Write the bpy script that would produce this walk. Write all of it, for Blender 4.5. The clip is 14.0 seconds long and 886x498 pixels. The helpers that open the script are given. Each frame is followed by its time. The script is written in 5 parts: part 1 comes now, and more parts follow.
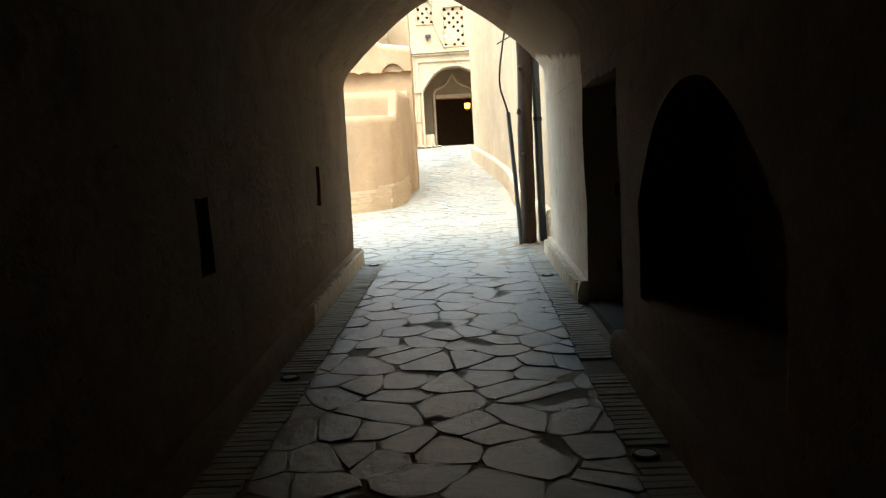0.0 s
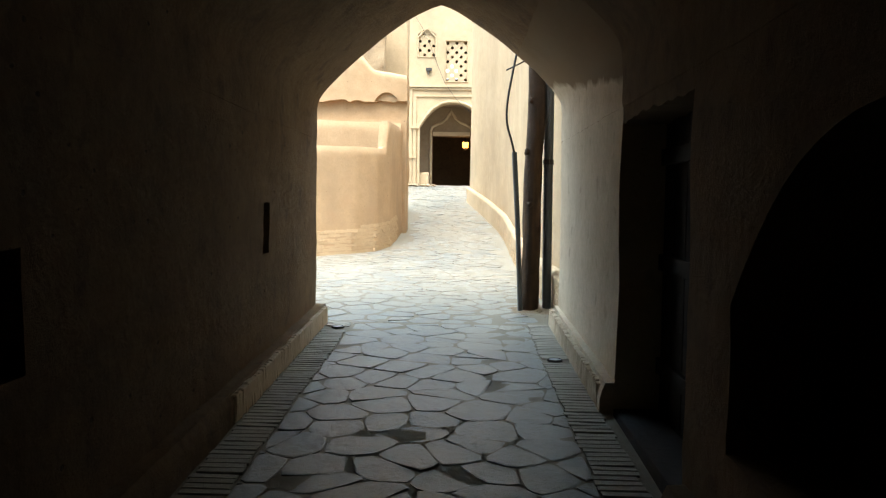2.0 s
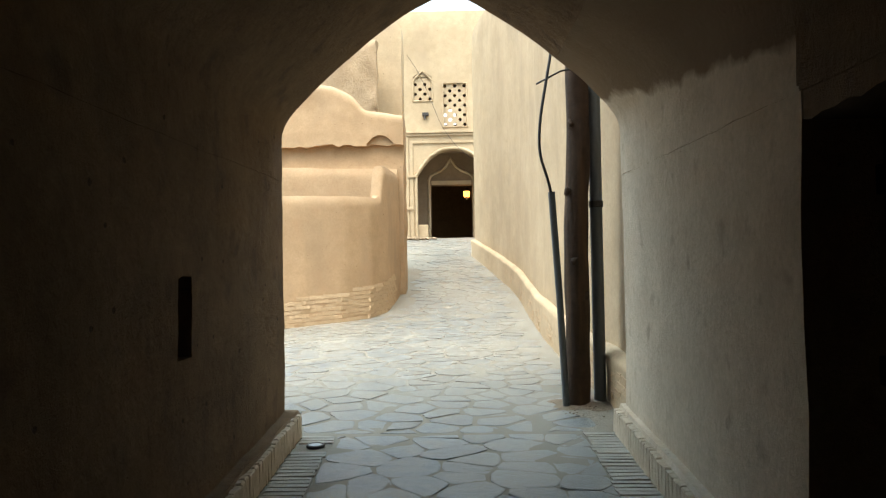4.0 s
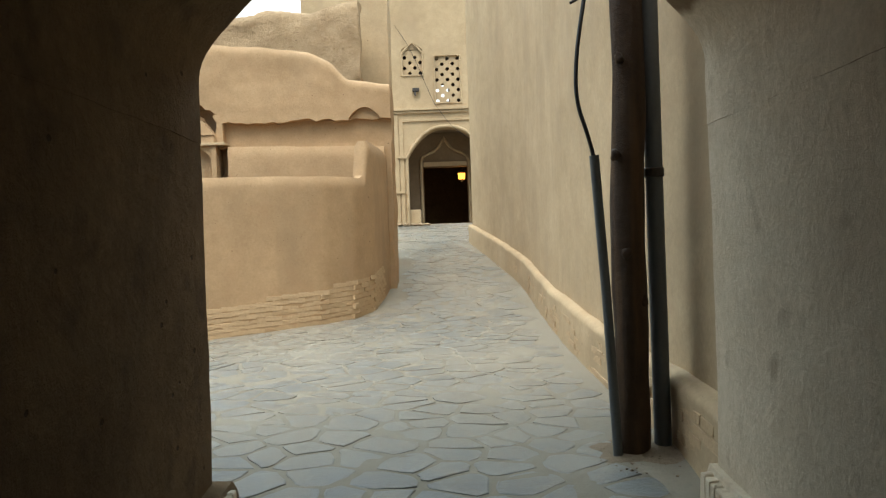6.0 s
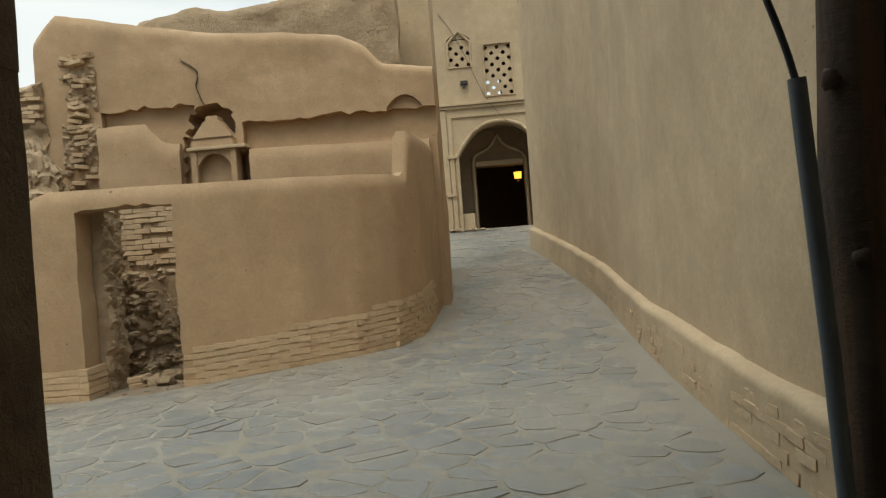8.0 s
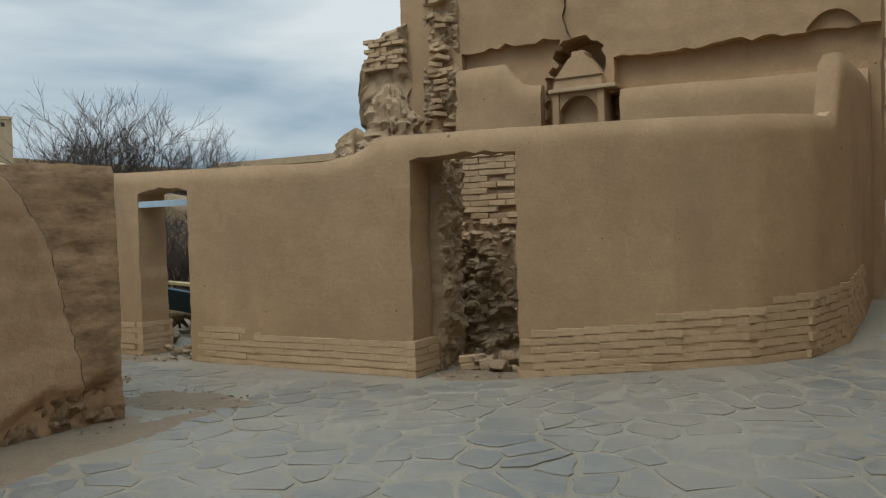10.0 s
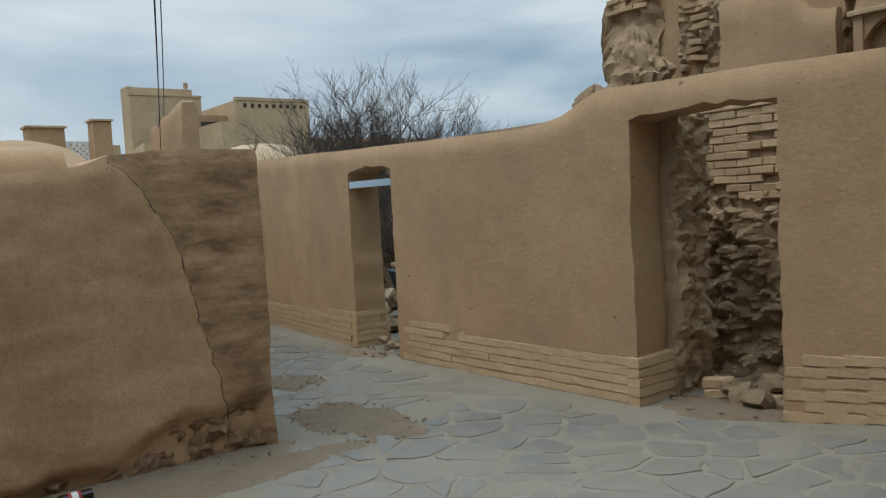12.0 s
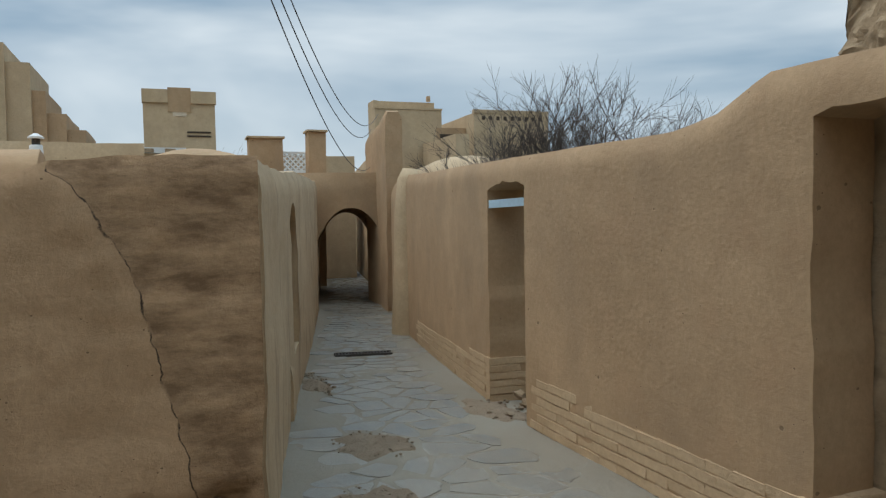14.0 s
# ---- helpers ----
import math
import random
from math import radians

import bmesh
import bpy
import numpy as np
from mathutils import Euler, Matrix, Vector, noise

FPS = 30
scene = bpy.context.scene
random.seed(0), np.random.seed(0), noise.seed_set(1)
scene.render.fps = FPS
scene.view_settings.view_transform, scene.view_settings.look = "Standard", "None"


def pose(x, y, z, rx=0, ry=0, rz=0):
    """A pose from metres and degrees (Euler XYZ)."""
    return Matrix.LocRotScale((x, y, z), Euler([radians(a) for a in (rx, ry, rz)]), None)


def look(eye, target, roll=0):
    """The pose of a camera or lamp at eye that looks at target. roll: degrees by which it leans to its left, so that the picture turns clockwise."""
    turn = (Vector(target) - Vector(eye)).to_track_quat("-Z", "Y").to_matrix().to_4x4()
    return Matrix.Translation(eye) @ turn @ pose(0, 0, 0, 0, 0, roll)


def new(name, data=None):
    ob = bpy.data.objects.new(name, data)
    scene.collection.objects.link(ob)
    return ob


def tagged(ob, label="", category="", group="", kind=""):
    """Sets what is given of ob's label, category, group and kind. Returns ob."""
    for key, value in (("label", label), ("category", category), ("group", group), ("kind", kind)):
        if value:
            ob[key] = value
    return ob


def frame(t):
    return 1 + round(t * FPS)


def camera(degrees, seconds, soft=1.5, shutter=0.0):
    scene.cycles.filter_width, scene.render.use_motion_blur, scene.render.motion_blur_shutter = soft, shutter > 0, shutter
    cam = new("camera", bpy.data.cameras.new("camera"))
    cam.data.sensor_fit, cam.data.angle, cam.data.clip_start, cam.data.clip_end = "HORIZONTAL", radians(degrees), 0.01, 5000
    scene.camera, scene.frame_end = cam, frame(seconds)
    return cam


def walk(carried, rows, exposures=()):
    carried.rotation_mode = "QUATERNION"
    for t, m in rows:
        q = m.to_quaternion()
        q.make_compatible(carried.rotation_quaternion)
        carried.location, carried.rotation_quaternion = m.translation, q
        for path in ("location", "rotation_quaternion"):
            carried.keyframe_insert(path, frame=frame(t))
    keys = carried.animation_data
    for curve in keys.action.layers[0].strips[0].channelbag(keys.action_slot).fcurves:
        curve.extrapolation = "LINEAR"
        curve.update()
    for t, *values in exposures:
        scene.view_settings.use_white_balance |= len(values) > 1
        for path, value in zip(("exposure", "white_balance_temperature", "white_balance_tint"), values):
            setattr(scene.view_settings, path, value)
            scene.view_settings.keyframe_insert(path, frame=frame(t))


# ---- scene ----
cam = camera(58.7, 14.0, 1.25)
PATH = [
    (0, (-0.018, -0.228, 1.513), (-0.09, 1.758, 1.294), -3.3),
    (0.5, (0.024, 0.153, 1.526), (-0.112, 2.137, 1.312), -2.4),
    (1, (-0.001, 0.578, 1.499), (-0.084, 2.564, 1.274), -1.8),
    (1.5, (-0.019, 1.037, 1.529), (-0.077, 3.029, 1.358), -2.9),
    (2, (-0.019, 1.555, 1.567), (-0.063, 3.551, 1.445), 0.7),
    (2.5, (-0.072, 2.12, 1.578), (-0.096, 4.12, 1.577), -3.0),
    (3, (-0.091, 2.736, 1.589), (-0.188, 4.733, 1.617), -2.4),
    (3.5, (-0.113, 3.252, 1.593), (-0.249, 5.248, 1.598), -0.4),
    (3.7, (-0.176, 3.471, 1.612), (-0.225, 5.47, 1.622), -0.7),
    (6, (-0.272, 5.641, 1.662), (-0.295, 7.64, 1.635), -2.0),
    (6.5, (-0.328, 6.136, 1.68), (-0.294, 8.136, 1.635), -2.4),
    (7, (-0.334, 6.634, 1.679), (-0.364, 8.634, 1.66), -3.4),
    (9.5, (-0.696, 9.187, 1.667), (-1.482, 11.026, 1.654), -3.1),
    (9.6, (-0.74, 9.283, 1.681), (-1.603, 11.087, 1.669), -3.0),
    (10, (-0.862, 9.596, 1.732), (-1.906, 11.301, 1.673), -1.5),
    (10.5, (-0.998, 9.962, 1.777), (-2.191, 11.566, 1.714), 0.6),
    (11, (-1.114, 10.325, 1.814), (-2.523, 11.742, 1.735), -2.8),
    (11.5, (-1.183, 10.723, 1.833), (-2.709, 12.013, 1.752), -0.9),
    (12, (-1.334, 11.171, 1.843), (-2.917, 12.387, 1.722), -3.1),
    (12.5, (-1.513, 11.627, 1.848), (-3.255, 12.602, 1.724), -0.9),
    (13, (-1.694, 12.063, 1.872), (-3.498, 12.919, 1.77), -0.9),
    (13.2, (-1.777, 12.227, 1.879), (-3.578, 13.092, 1.788), -2.5),
    (13.5, (-1.933, 12.466, 1.884), (-3.748, 13.303, 1.802), -2.2),
    (14, (-2.168, 12.886, 1.893), (-4.057, 13.54, 1.831), -1.0),
]
EXPOSURES = [(0.0, 2.5, 6800, 10), (2.0, 2.25, 6800, 10), (3.7, 1.95, 6900, 10), (5.8, 1.2, 7200, 10), (7.2, 0.65, 7400, 10), (9.3, 0.05, 7000, 10), (11.0, 0.0, 6600, 10), (14.0, 0.03, 6500, 10)]
walk(cam, [(t, look(eye, target, roll)) for t, eye, target, roll in PATH], EXPOSURES)

# ---- world and light ----
world = bpy.data.worlds.new("overcast_sky")
scene.world = world
world.use_nodes = True
wn, wl = world.node_tree.nodes, world.node_tree.links
wn.clear()
SUN_ELEV, SUN_AZ = 58.0, -160.0  # azimuth clockwise from +y


sky = wn.new("ShaderNodeTexSky")
sky.sky_type = "NISHITA"
sky.sun_disc = False
sky.sun_elevation, sky.sun_rotation = radians(SUN_ELEV), radians(SUN_AZ)
sky.dust_density, sky.air_density = 2.0, 1.0
coord = wn.new("ShaderNodeTexCoord")
mapping = wn.new("ShaderNodeMapping")
mapping.inputs["Scale"].default_value = (1.0, 1.0, 3.2)
mapping.inputs["Location"].default_value = (3.7, 1.9, 0.4)
clouds = wn.new("ShaderNodeTexNoise")
clouds.inputs["Scale"].default_value = 1.35
clouds.inputs["Detail"].default_value = 5.0
clouds.inputs["Roughness"].default_value = 0.5
clouds.inputs["Distortion"].default_value = 0.4
cramp = wn.new("ShaderNodeValToRGB")
cramp.color_ramp.elements[0].position, cramp.color_ramp.elements[1].position = 0.42, 0.66
cramp.color_ramp.elements[0].color = (1.95, 3.3, 4.6, 1)
cramp.color_ramp.elements[1].color = (7.4, 8.3, 8.8, 1)
mixsky = wn.new("ShaderNodeMix")
mixsky.data_type = "RGBA"
mixsky.inputs["Factor"].default_value = 0.85
bg = wn.new("ShaderNodeBackground")
bg.inputs["Strength"].default_value = 0.1
wout = wn.new("ShaderNodeOutputWorld")
wl.new(coord.outputs["Generated"], mapping.inputs["Vector"])
wl.new(mapping.outputs["Vector"], clouds.inputs["Vector"])
wl.new(clouds.outputs["Fac"], cramp.inputs["Fac"])
wl.new(sky.outputs["Color"], mixsky.inputs["A"])
wl.new(cramp.outputs["Color"], mixsky.inputs["B"])
sep = wn.new("ShaderNodeSeparateXYZ")
zen = wn.new("ShaderNodeMapRange")
zen.interpolation_type = "SMOOTHSTEP"
zen.inputs["From Min"].default_value, zen.inputs["From Max"].default_value = 0.25, 1.0
zen.inputs["To Min"].default_value, zen.inputs["To Max"].default_value = 1.0, 3.6
zmul = wn.new("ShaderNodeMix")
zmul.data_type, zmul.blend_type = "RGBA", "MULTIPLY"
zmul.inputs["Factor"].default_value = 1.0
wl.new(coord.outputs["Generated"], sep.inputs["Vector"])
wl.new(sep.outputs["Z"], zen.inputs["Value"])
wl.new(mixsky.outputs["Result"], zmul.inputs["A"])
wl.new(zen.outputs["Result"], zmul.inputs["B"])
wl.new(zmul.outputs["Result"], bg.inputs["Color"])
wl.new(bg.outputs["Background"], wout.inputs["Surface"])

sun_data = bpy.data.lights.new("sun", "SUN")
sun_data.energy, sun_data.angle, sun_data.color = 0.75, radians(25), (1.0, 0.95, 0.88)
sun = new("sun", sun_data)
_az, _el = radians(SUN_AZ), radians(SUN_ELEV)
sun.matrix_world = look((math.sin(_az) * math.cos(_el) * 60, math.cos(_az) * math.cos(_el) * 60, math.sin(_el) * 60), (0, 0, 0))


# ---- materials ----
def material(name, base, dark, rough=0.9, grain=40.0, patch=1.2, bump=0.3, spread=0.5, extra=None, metal=0.0, rand=0.0, fine=220.0, island=False, pits=0.0, lumps=2.2):
    """Earth, stone and wood: two colours mixed by a broad and a fine noise, with relief at both sizes."""
    m = bpy.data.materials.new(name)
    m.use_nodes = True
    n, l = m.node_tree.nodes, m.node_tree.links
    b = n["Principled BSDF"]
    b.inputs["Roughness"].default_value, b.inputs["Metallic"].default_value = rough, metal
    b.inputs["Specular IOR Level"].default_value = 0.5 if rough < 0.6 else 0.25
    geo = n.new("ShaderNodeNewGeometry")
    pos = geo.outputs["Position"]
    broad = n.new("ShaderNodeTexNoise")
    broad.inputs["Scale"].default_value, broad.inputs["Detail"].default_value, broad.inputs["Roughness"].default_value = patch, 6.0, 0.62
    mid = n.new("ShaderNodeTexNoise")
    mid.inputs["Scale"].default_value, mid.inputs["Detail"].default_value, mid.inputs["Roughness"].default_value = grain, 6.0, 0.68
    tiny = n.new("ShaderNodeTexNoise")
    tiny.inputs["Scale"].default_value, tiny.inputs["Detail"].default_value = fine, 2.0
    for t in (broad, mid, tiny):
        l.new(pos, t.inputs["Vector"])
    ramp = n.new("ShaderNodeValToRGB")
    ramp.color_ramp.elements[0].position, ramp.color_ramp.elements[1].position = 0.5 - spread / 2, 0.5 + spread / 2
    ramp.color_ramp.elements[0].color, ramp.color_ramp.elements[1].color = (*dark, 1), (*base, 1)
    blot = n.new("ShaderNodeTexNoise")
    blot.inputs["Scale"].default_value, blot.inputs["Detail"].default_value, blot.inputs["Roughness"].default_value = patch * 5.5, 8.0, 0.72
    l.new(pos, blot.inputs["Vector"])
    half = n.new("ShaderNodeMix")
    half.inputs["Factor"].default_value = 0.45
    l.new(broad.outputs["Fac"], half.inputs["A"])
    l.new(blot.outputs["Fac"], half.inputs["B"])
    l.new(half.outputs["Result"], ramp.inputs["Fac"])
    mul = n.new("ShaderNodeMix")
    mul.data_type, mul.blend_type = "RGBA", "MULTIPLY"
    mul.inputs["Factor"].default_value = 1.0
    gr = n.new("ShaderNodeMapRange")
    gr.inputs["From Min"].default_value, gr.inputs["From Max"].default_value = 0.3, 0.7
    gr.inputs["To Min"].default_value, gr.inputs["To Max"].default_value = 0.9, 1.07
    l.new(mid.outputs["Fac"], gr.inputs["Value"])
    l.new(ramp.outputs["Color"], mul.inputs["A"])
    l.new(gr.outputs["Result"], mul.inputs["B"])
    colour = mul.outputs["Result"]
    if rand:
        info = n.new("ShaderNodeObjectInfo")
        r = n.new("ShaderNodeMapRange")
        r.inputs["To Min"].default_value, r.inputs["To Max"].default_value = 1 - rand, 1 + rand
        l.new(geo.outputs["Random Per Island"] if island else info.outputs["Random"], r.inputs["Value"])
        m2 = n.new("ShaderNodeMix")
        m2.data_type, m2.blend_type = "RGBA", "MULTIPLY"
        m2.inputs["Factor"].default_value = 1.0
        l.new(colour, m2.inputs["A"])
        l.new(r.outputs["Result"], m2.inputs["B"])
        colour = m2.outputs["Result"]
    if extra:
        colour = extra(n, l, pos, colour)
    hole = None
    for often, widest, least in ((5.5, 0.22, 0.55), (19.0, 0.26, 0.62)) if pits else ():
        warp = n.new("ShaderNodeMapping")
        warp.inputs["Scale"].default_value = (1, 1, 1.35)
        vor = n.new("ShaderNodeTexVoronoi")
        vor.inputs["Scale"].default_value = often
        l.new(pos, warp.inputs["Vector"])
        l.new(warp.outputs["Vector"], vor.inputs["Vector"])
        sepc = n.new("ShaderNodeSeparateColor")
        l.new(vor.outputs["Color"], sepc.inputs["Color"])
        rad = n.new("ShaderNodeMapRange")
        rad.inputs["From Min"].default_value, rad.inputs["From Max"].default_value = least, 1.0
        rad.inputs["To Min"].default_value, rad.inputs["To Max"].default_value = 0.0, widest
        l.new(sepc.outputs["Red"], rad.inputs["Value"])
        wob = n.new("ShaderNodeMath")
        wob.operation = "MULTIPLY"
        l.new(rad.outputs["Result"], wob.inputs[0])
        l.new(mid.outputs["Fac"], wob.inputs[1])
        less = n.new("ShaderNodeMath")
        less.operation = "SUBTRACT"
        l.new(wob.outputs["Value"], less.inputs[0])
        l.new(vor.outputs["Distance"], less.inputs[1])
        gain = n.new("ShaderNodeMapRange")
        gain.inputs["From Min"].default_value, gain.inputs["From Max"].default_value = 0.0, 0.03
        l.new(less.outputs["Value"], gain.inputs["Value"])
        if hole is None:
            hole = gain.outputs["Result"]
        else:
            most = n.new("ShaderNodeMath")
            most.operation = "MAXIMUM"
            l.new(hole, most.inputs[0])
            l.new(gain.outputs["Result"], most.inputs[1])
            hole = most.outputs["Value"]
    if hole is not None:
        mh = n.new("ShaderNodeMix")
        mh.data_type = "RGBA"
        hf = n.new("ShaderNodeMath")
        hf.operation = "MULTIPLY"
        hf.inputs[1].default_value = pits
        l.new(hole, hf.inputs[0])
        l.new(hf.outputs["Value"], mh.inputs["Factor"])
        l.new(colour, mh.inputs["A"])
        mh.inputs["B"].default_value = (dark[0] * .5, dark[1] * .5, dark[2] * .5, 1)
        colour = mh.outputs["Result"]
    l.new(colour, b.inputs["Base Color"])
    add = n.new("ShaderNodeMath")
    add.operation = "MULTIPLY_ADD"
    add.inputs[1].default_value = 0.35
    l.new(tiny.outputs["Fac"], add.inputs[0])
    soft = n.new("ShaderNodeMath")
    soft.operation = "MULTIPLY_ADD"
    soft.inputs[1].default_value = lumps
    l.new(blot.outputs["Fac"], soft.inputs[0])
    l.new(mid.outputs["Fac"], soft.inputs[2])
    l.new(soft.outputs["Value"], add.inputs[2])
    if hole is not None:
        dig = n.new("ShaderNodeMath")
        dig.operation = "MULTIPLY_ADD"
        dig.inputs[1].default_value = -0.8
        l.new(hole, dig.inputs[0])
        l.new(add.outputs["Value"], dig.inputs[2])
        add = dig
    bp = n.new("ShaderNodeBump")
    bp.inputs["Strength"].default_value, bp.inputs["Distance"].default_value = bump, 0.014
    l.new(add.outputs["Value"], bp.inputs["Height"])
    l.new(bp.outputs["Normal"], b.inputs["Normal"])
    return m


def stains(colour2, scale, lo, hi, stretch=(1, 1, 1), amount=0.6):
    """A second colour in patches or streaks."""
    def f(n, l, pos, colour):
        mp = n.new("ShaderNodeMapping")
        mp.inputs["Scale"].default_value = stretch
        t = n.new("ShaderNodeTexNoise")
        t.inputs["Scale"].default_value, t.inputs["Detail"].default_value = scale, 5.0
        l.new(pos, mp.inputs["Vector"])
        l.new(mp.outputs["Vector"], t.inputs["Vector"])
        r = n.new("ShaderNodeMapRange")
        r.inputs["From Min"].default_value, r.inputs["From Max"].default_value, r.inputs["To Max"].default_value = lo, hi, amount
        l.new(t.outputs["Fac"], r.inputs["Value"])
        mx = n.new("ShaderNodeMix")
        mx.data_type = "RGBA"
        l.new(r.outputs["Result"], mx.inputs["Factor"])
        l.new(colour, mx.inputs["A"])
        mx.inputs["B"].default_value = (*colour2, 1)
        return mx.outputs["Result"]
    return f


def plain(name, colour, rough=0.5, metal=0.0, emit=0.0):
    m = bpy.data.materials.new(name)
    m.use_nodes = True
    b = m.node_tree.nodes["Principled BSDF"]
    b.inputs["Base Color"].default_value, b.inputs["Roughness"].default_value, b.inputs["Metallic"].default_value = (*colour, 1), rough, metal
    if emit:
        b.inputs["Emission Color"].default_value, b.inputs["Emission Strength"].default_value = (*colour, 1), emit
    return m


CRACK_LINE = ((0.0, .98), (.16, .92), (.34, .79), (.54, .67), (.71, .56), (.84, .37), (.94, .22), (1.0, .03))


def split_plaster(n, l, pos, colour):
    """The cracked wall end: a grey-brown coat on one side of a long crack, darker streaked earth on the other."""
    sep = n.new("ShaderNodeSeparateXYZ")
    l.new(pos, sep.inputs["Vector"])
    way = n.new("ShaderNodeFloatCurve")
    cv = way.mapping.curves[0]
    for (z, y), k in zip(CRACK_LINE, range(len(CRACK_LINE))):
        if k in (0, len(CRACK_LINE) - 1):
            cv.points[0 if k == 0 else -1].location = (z, y)
        else:
            cv.points.new(z, y)
    way.mapping.update()
    zz = n.new("ShaderNodeMapRange")
    zz.inputs["From Min"].default_value, zz.inputs["From Max"].default_value = 0.55, 2.15
    l.new(sep.outputs["Z"], zz.inputs["Value"])
    l.new(zz.outputs["Result"], way.inputs["Value"])
    line = n.new("ShaderNodeMath")
    line.operation = "MULTIPLY_ADD"
    line.inputs[1].default_value, line.inputs[2].default_value = 0.62, 12.38
    l.new(way.outputs["Value"], line.inputs[0])
    t = n.new("ShaderNodeTexNoise")
    t.inputs["Scale"].default_value, t.inputs["Detail"].default_value = 9.0, 6.0
    l.new(pos, t.inputs["Vector"])
    wob = n.new("ShaderNodeMath")
    wob.operation = "MULTIPLY_ADD"
    wob.inputs[1].default_value, wob.inputs[2].default_value = 0.08, -0.04
    l.new(t.outputs["Fac"], wob.inputs[0])
    d0 = n.new("ShaderNodeMath")
    d0.operation = "SUBTRACT"
    l.new(sep.outputs["Y"], d0.inputs[0])
    l.new(line.outputs["Value"], d0.inputs[1])
    d1 = n.new("ShaderNodeMath")
    d1.operation = "ADD"
    l.new(d0.outputs["Value"], d1.inputs[0])
    l.new(wob.outputs["Value"], d1.inputs[1])
    sidef = n.new("ShaderNodeMapRange")
    sidef.inputs["From Min"].default_value, sidef.inputs["From Max"].default_value = -0.01, 0.01
    l.new(d1.outputs["Value"], sidef.inputs["Value"])
    mp = n.new("ShaderNodeMapping")
    mp.inputs["Scale"].default_value = (2, 1.6, 5)
    streak = n.new("ShaderNodeTexNoise")
    streak.inputs["Scale"].default_value, streak.inputs["Detail"].default_value, streak.inputs["Roughness"].default_value = 1.6, 7.0, 0.7
    l.new(pos, mp.inputs["Vector"])
    l.new(mp.outputs["Vector"], streak.inputs["Vector"])
    ramp = n.new("ShaderNodeValToRGB")
    ramp.color_ramp.elements[0].position, ramp.color_ramp.elements[1].position = 0.38, 0.62
    ramp.color_ramp.elements[0].color, ramp.color_ramp.elements[1].color = (0.205, 0.122, 0.064, 1), (0.46, 0.29, 0.16, 1)
    l.new(streak.outputs["Fac"], ramp.inputs["Fac"])
    mx = n.new("ShaderNodeMix")
    mx.data_type = "RGBA"
    l.new(sidef.outputs["Result"], mx.inputs["Factor"])
    l.new(colour, mx.inputs["A"])
    l.new(ramp.outputs["Color"], mx.inputs["B"])
    ab = n.new("ShaderNodeMath")
    ab.operation = "ABSOLUTE"
    l.new(d1.outputs["Value"], ab.inputs[0])
    gap = n.new("ShaderNodeMapRange")
    gap.inputs["From Min"].default_value, gap.inputs["From Max"].default_value = 0.0015, 0.006
    gap.inputs["To Min"].default_value, gap.inputs["To Max"].default_value = 1.0, 0.0
    l.new(ab.outputs["Value"], gap.inputs["Value"])
    thin = n.new("ShaderNodeMapRange")
    thin.inputs["From Min"].default_value, thin.inputs["From Max"].default_value = 0.40, 0.52
    l.new(streak.outputs["Fac"], thin.inputs["Value"])
    both = n.new("ShaderNodeMath")
    both.operation = "MULTIPLY"
    l.new(gap.outputs["Result"], both.inputs[0])
    l.new(thin.outputs["Result"], both.inputs[1])
    mc = n.new("ShaderNodeMix")
    mc.data_type = "RGBA"
    l.new(both.outputs["Value"], mc.inputs["Factor"])
    l.new(mx.outputs["Result"], mc.inputs["A"])
    mc.inputs["B"].default_value = (0.045, 0.03, 0.02, 1)
    return mc.outputs["Result"]


def dim_brown_above(n, l, pos, colour):
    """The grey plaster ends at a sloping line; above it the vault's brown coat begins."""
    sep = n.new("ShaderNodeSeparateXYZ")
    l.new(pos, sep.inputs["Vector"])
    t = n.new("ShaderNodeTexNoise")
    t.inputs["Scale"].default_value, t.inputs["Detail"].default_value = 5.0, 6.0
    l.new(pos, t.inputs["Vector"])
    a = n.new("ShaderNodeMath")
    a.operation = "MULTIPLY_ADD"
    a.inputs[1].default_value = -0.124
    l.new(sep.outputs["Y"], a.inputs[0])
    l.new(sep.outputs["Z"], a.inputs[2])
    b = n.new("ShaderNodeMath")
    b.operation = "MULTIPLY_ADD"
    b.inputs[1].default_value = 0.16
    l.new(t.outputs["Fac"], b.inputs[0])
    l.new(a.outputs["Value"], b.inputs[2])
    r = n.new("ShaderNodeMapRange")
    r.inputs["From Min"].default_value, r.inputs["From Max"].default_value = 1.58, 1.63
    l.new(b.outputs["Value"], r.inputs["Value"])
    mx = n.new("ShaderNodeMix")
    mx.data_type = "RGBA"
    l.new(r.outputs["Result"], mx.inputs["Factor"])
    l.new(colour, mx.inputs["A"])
    # Vault brown, with the passage's dimness put into the colour as well.
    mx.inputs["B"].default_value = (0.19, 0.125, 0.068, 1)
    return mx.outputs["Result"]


def earth_tones(second, third):
    """Broad stains of a darker earth and of a redder one."""
    a, b = stains(second, 1.5, 0.5, 0.74, (1, 1, 0.55), 0.6), stains(third, 3.1, 0.54, 0.72, (1, 1, 0.8), 0.5)
    return lambda n, l, pos, colour: b(n, l, pos, a(n, l, pos, colour))


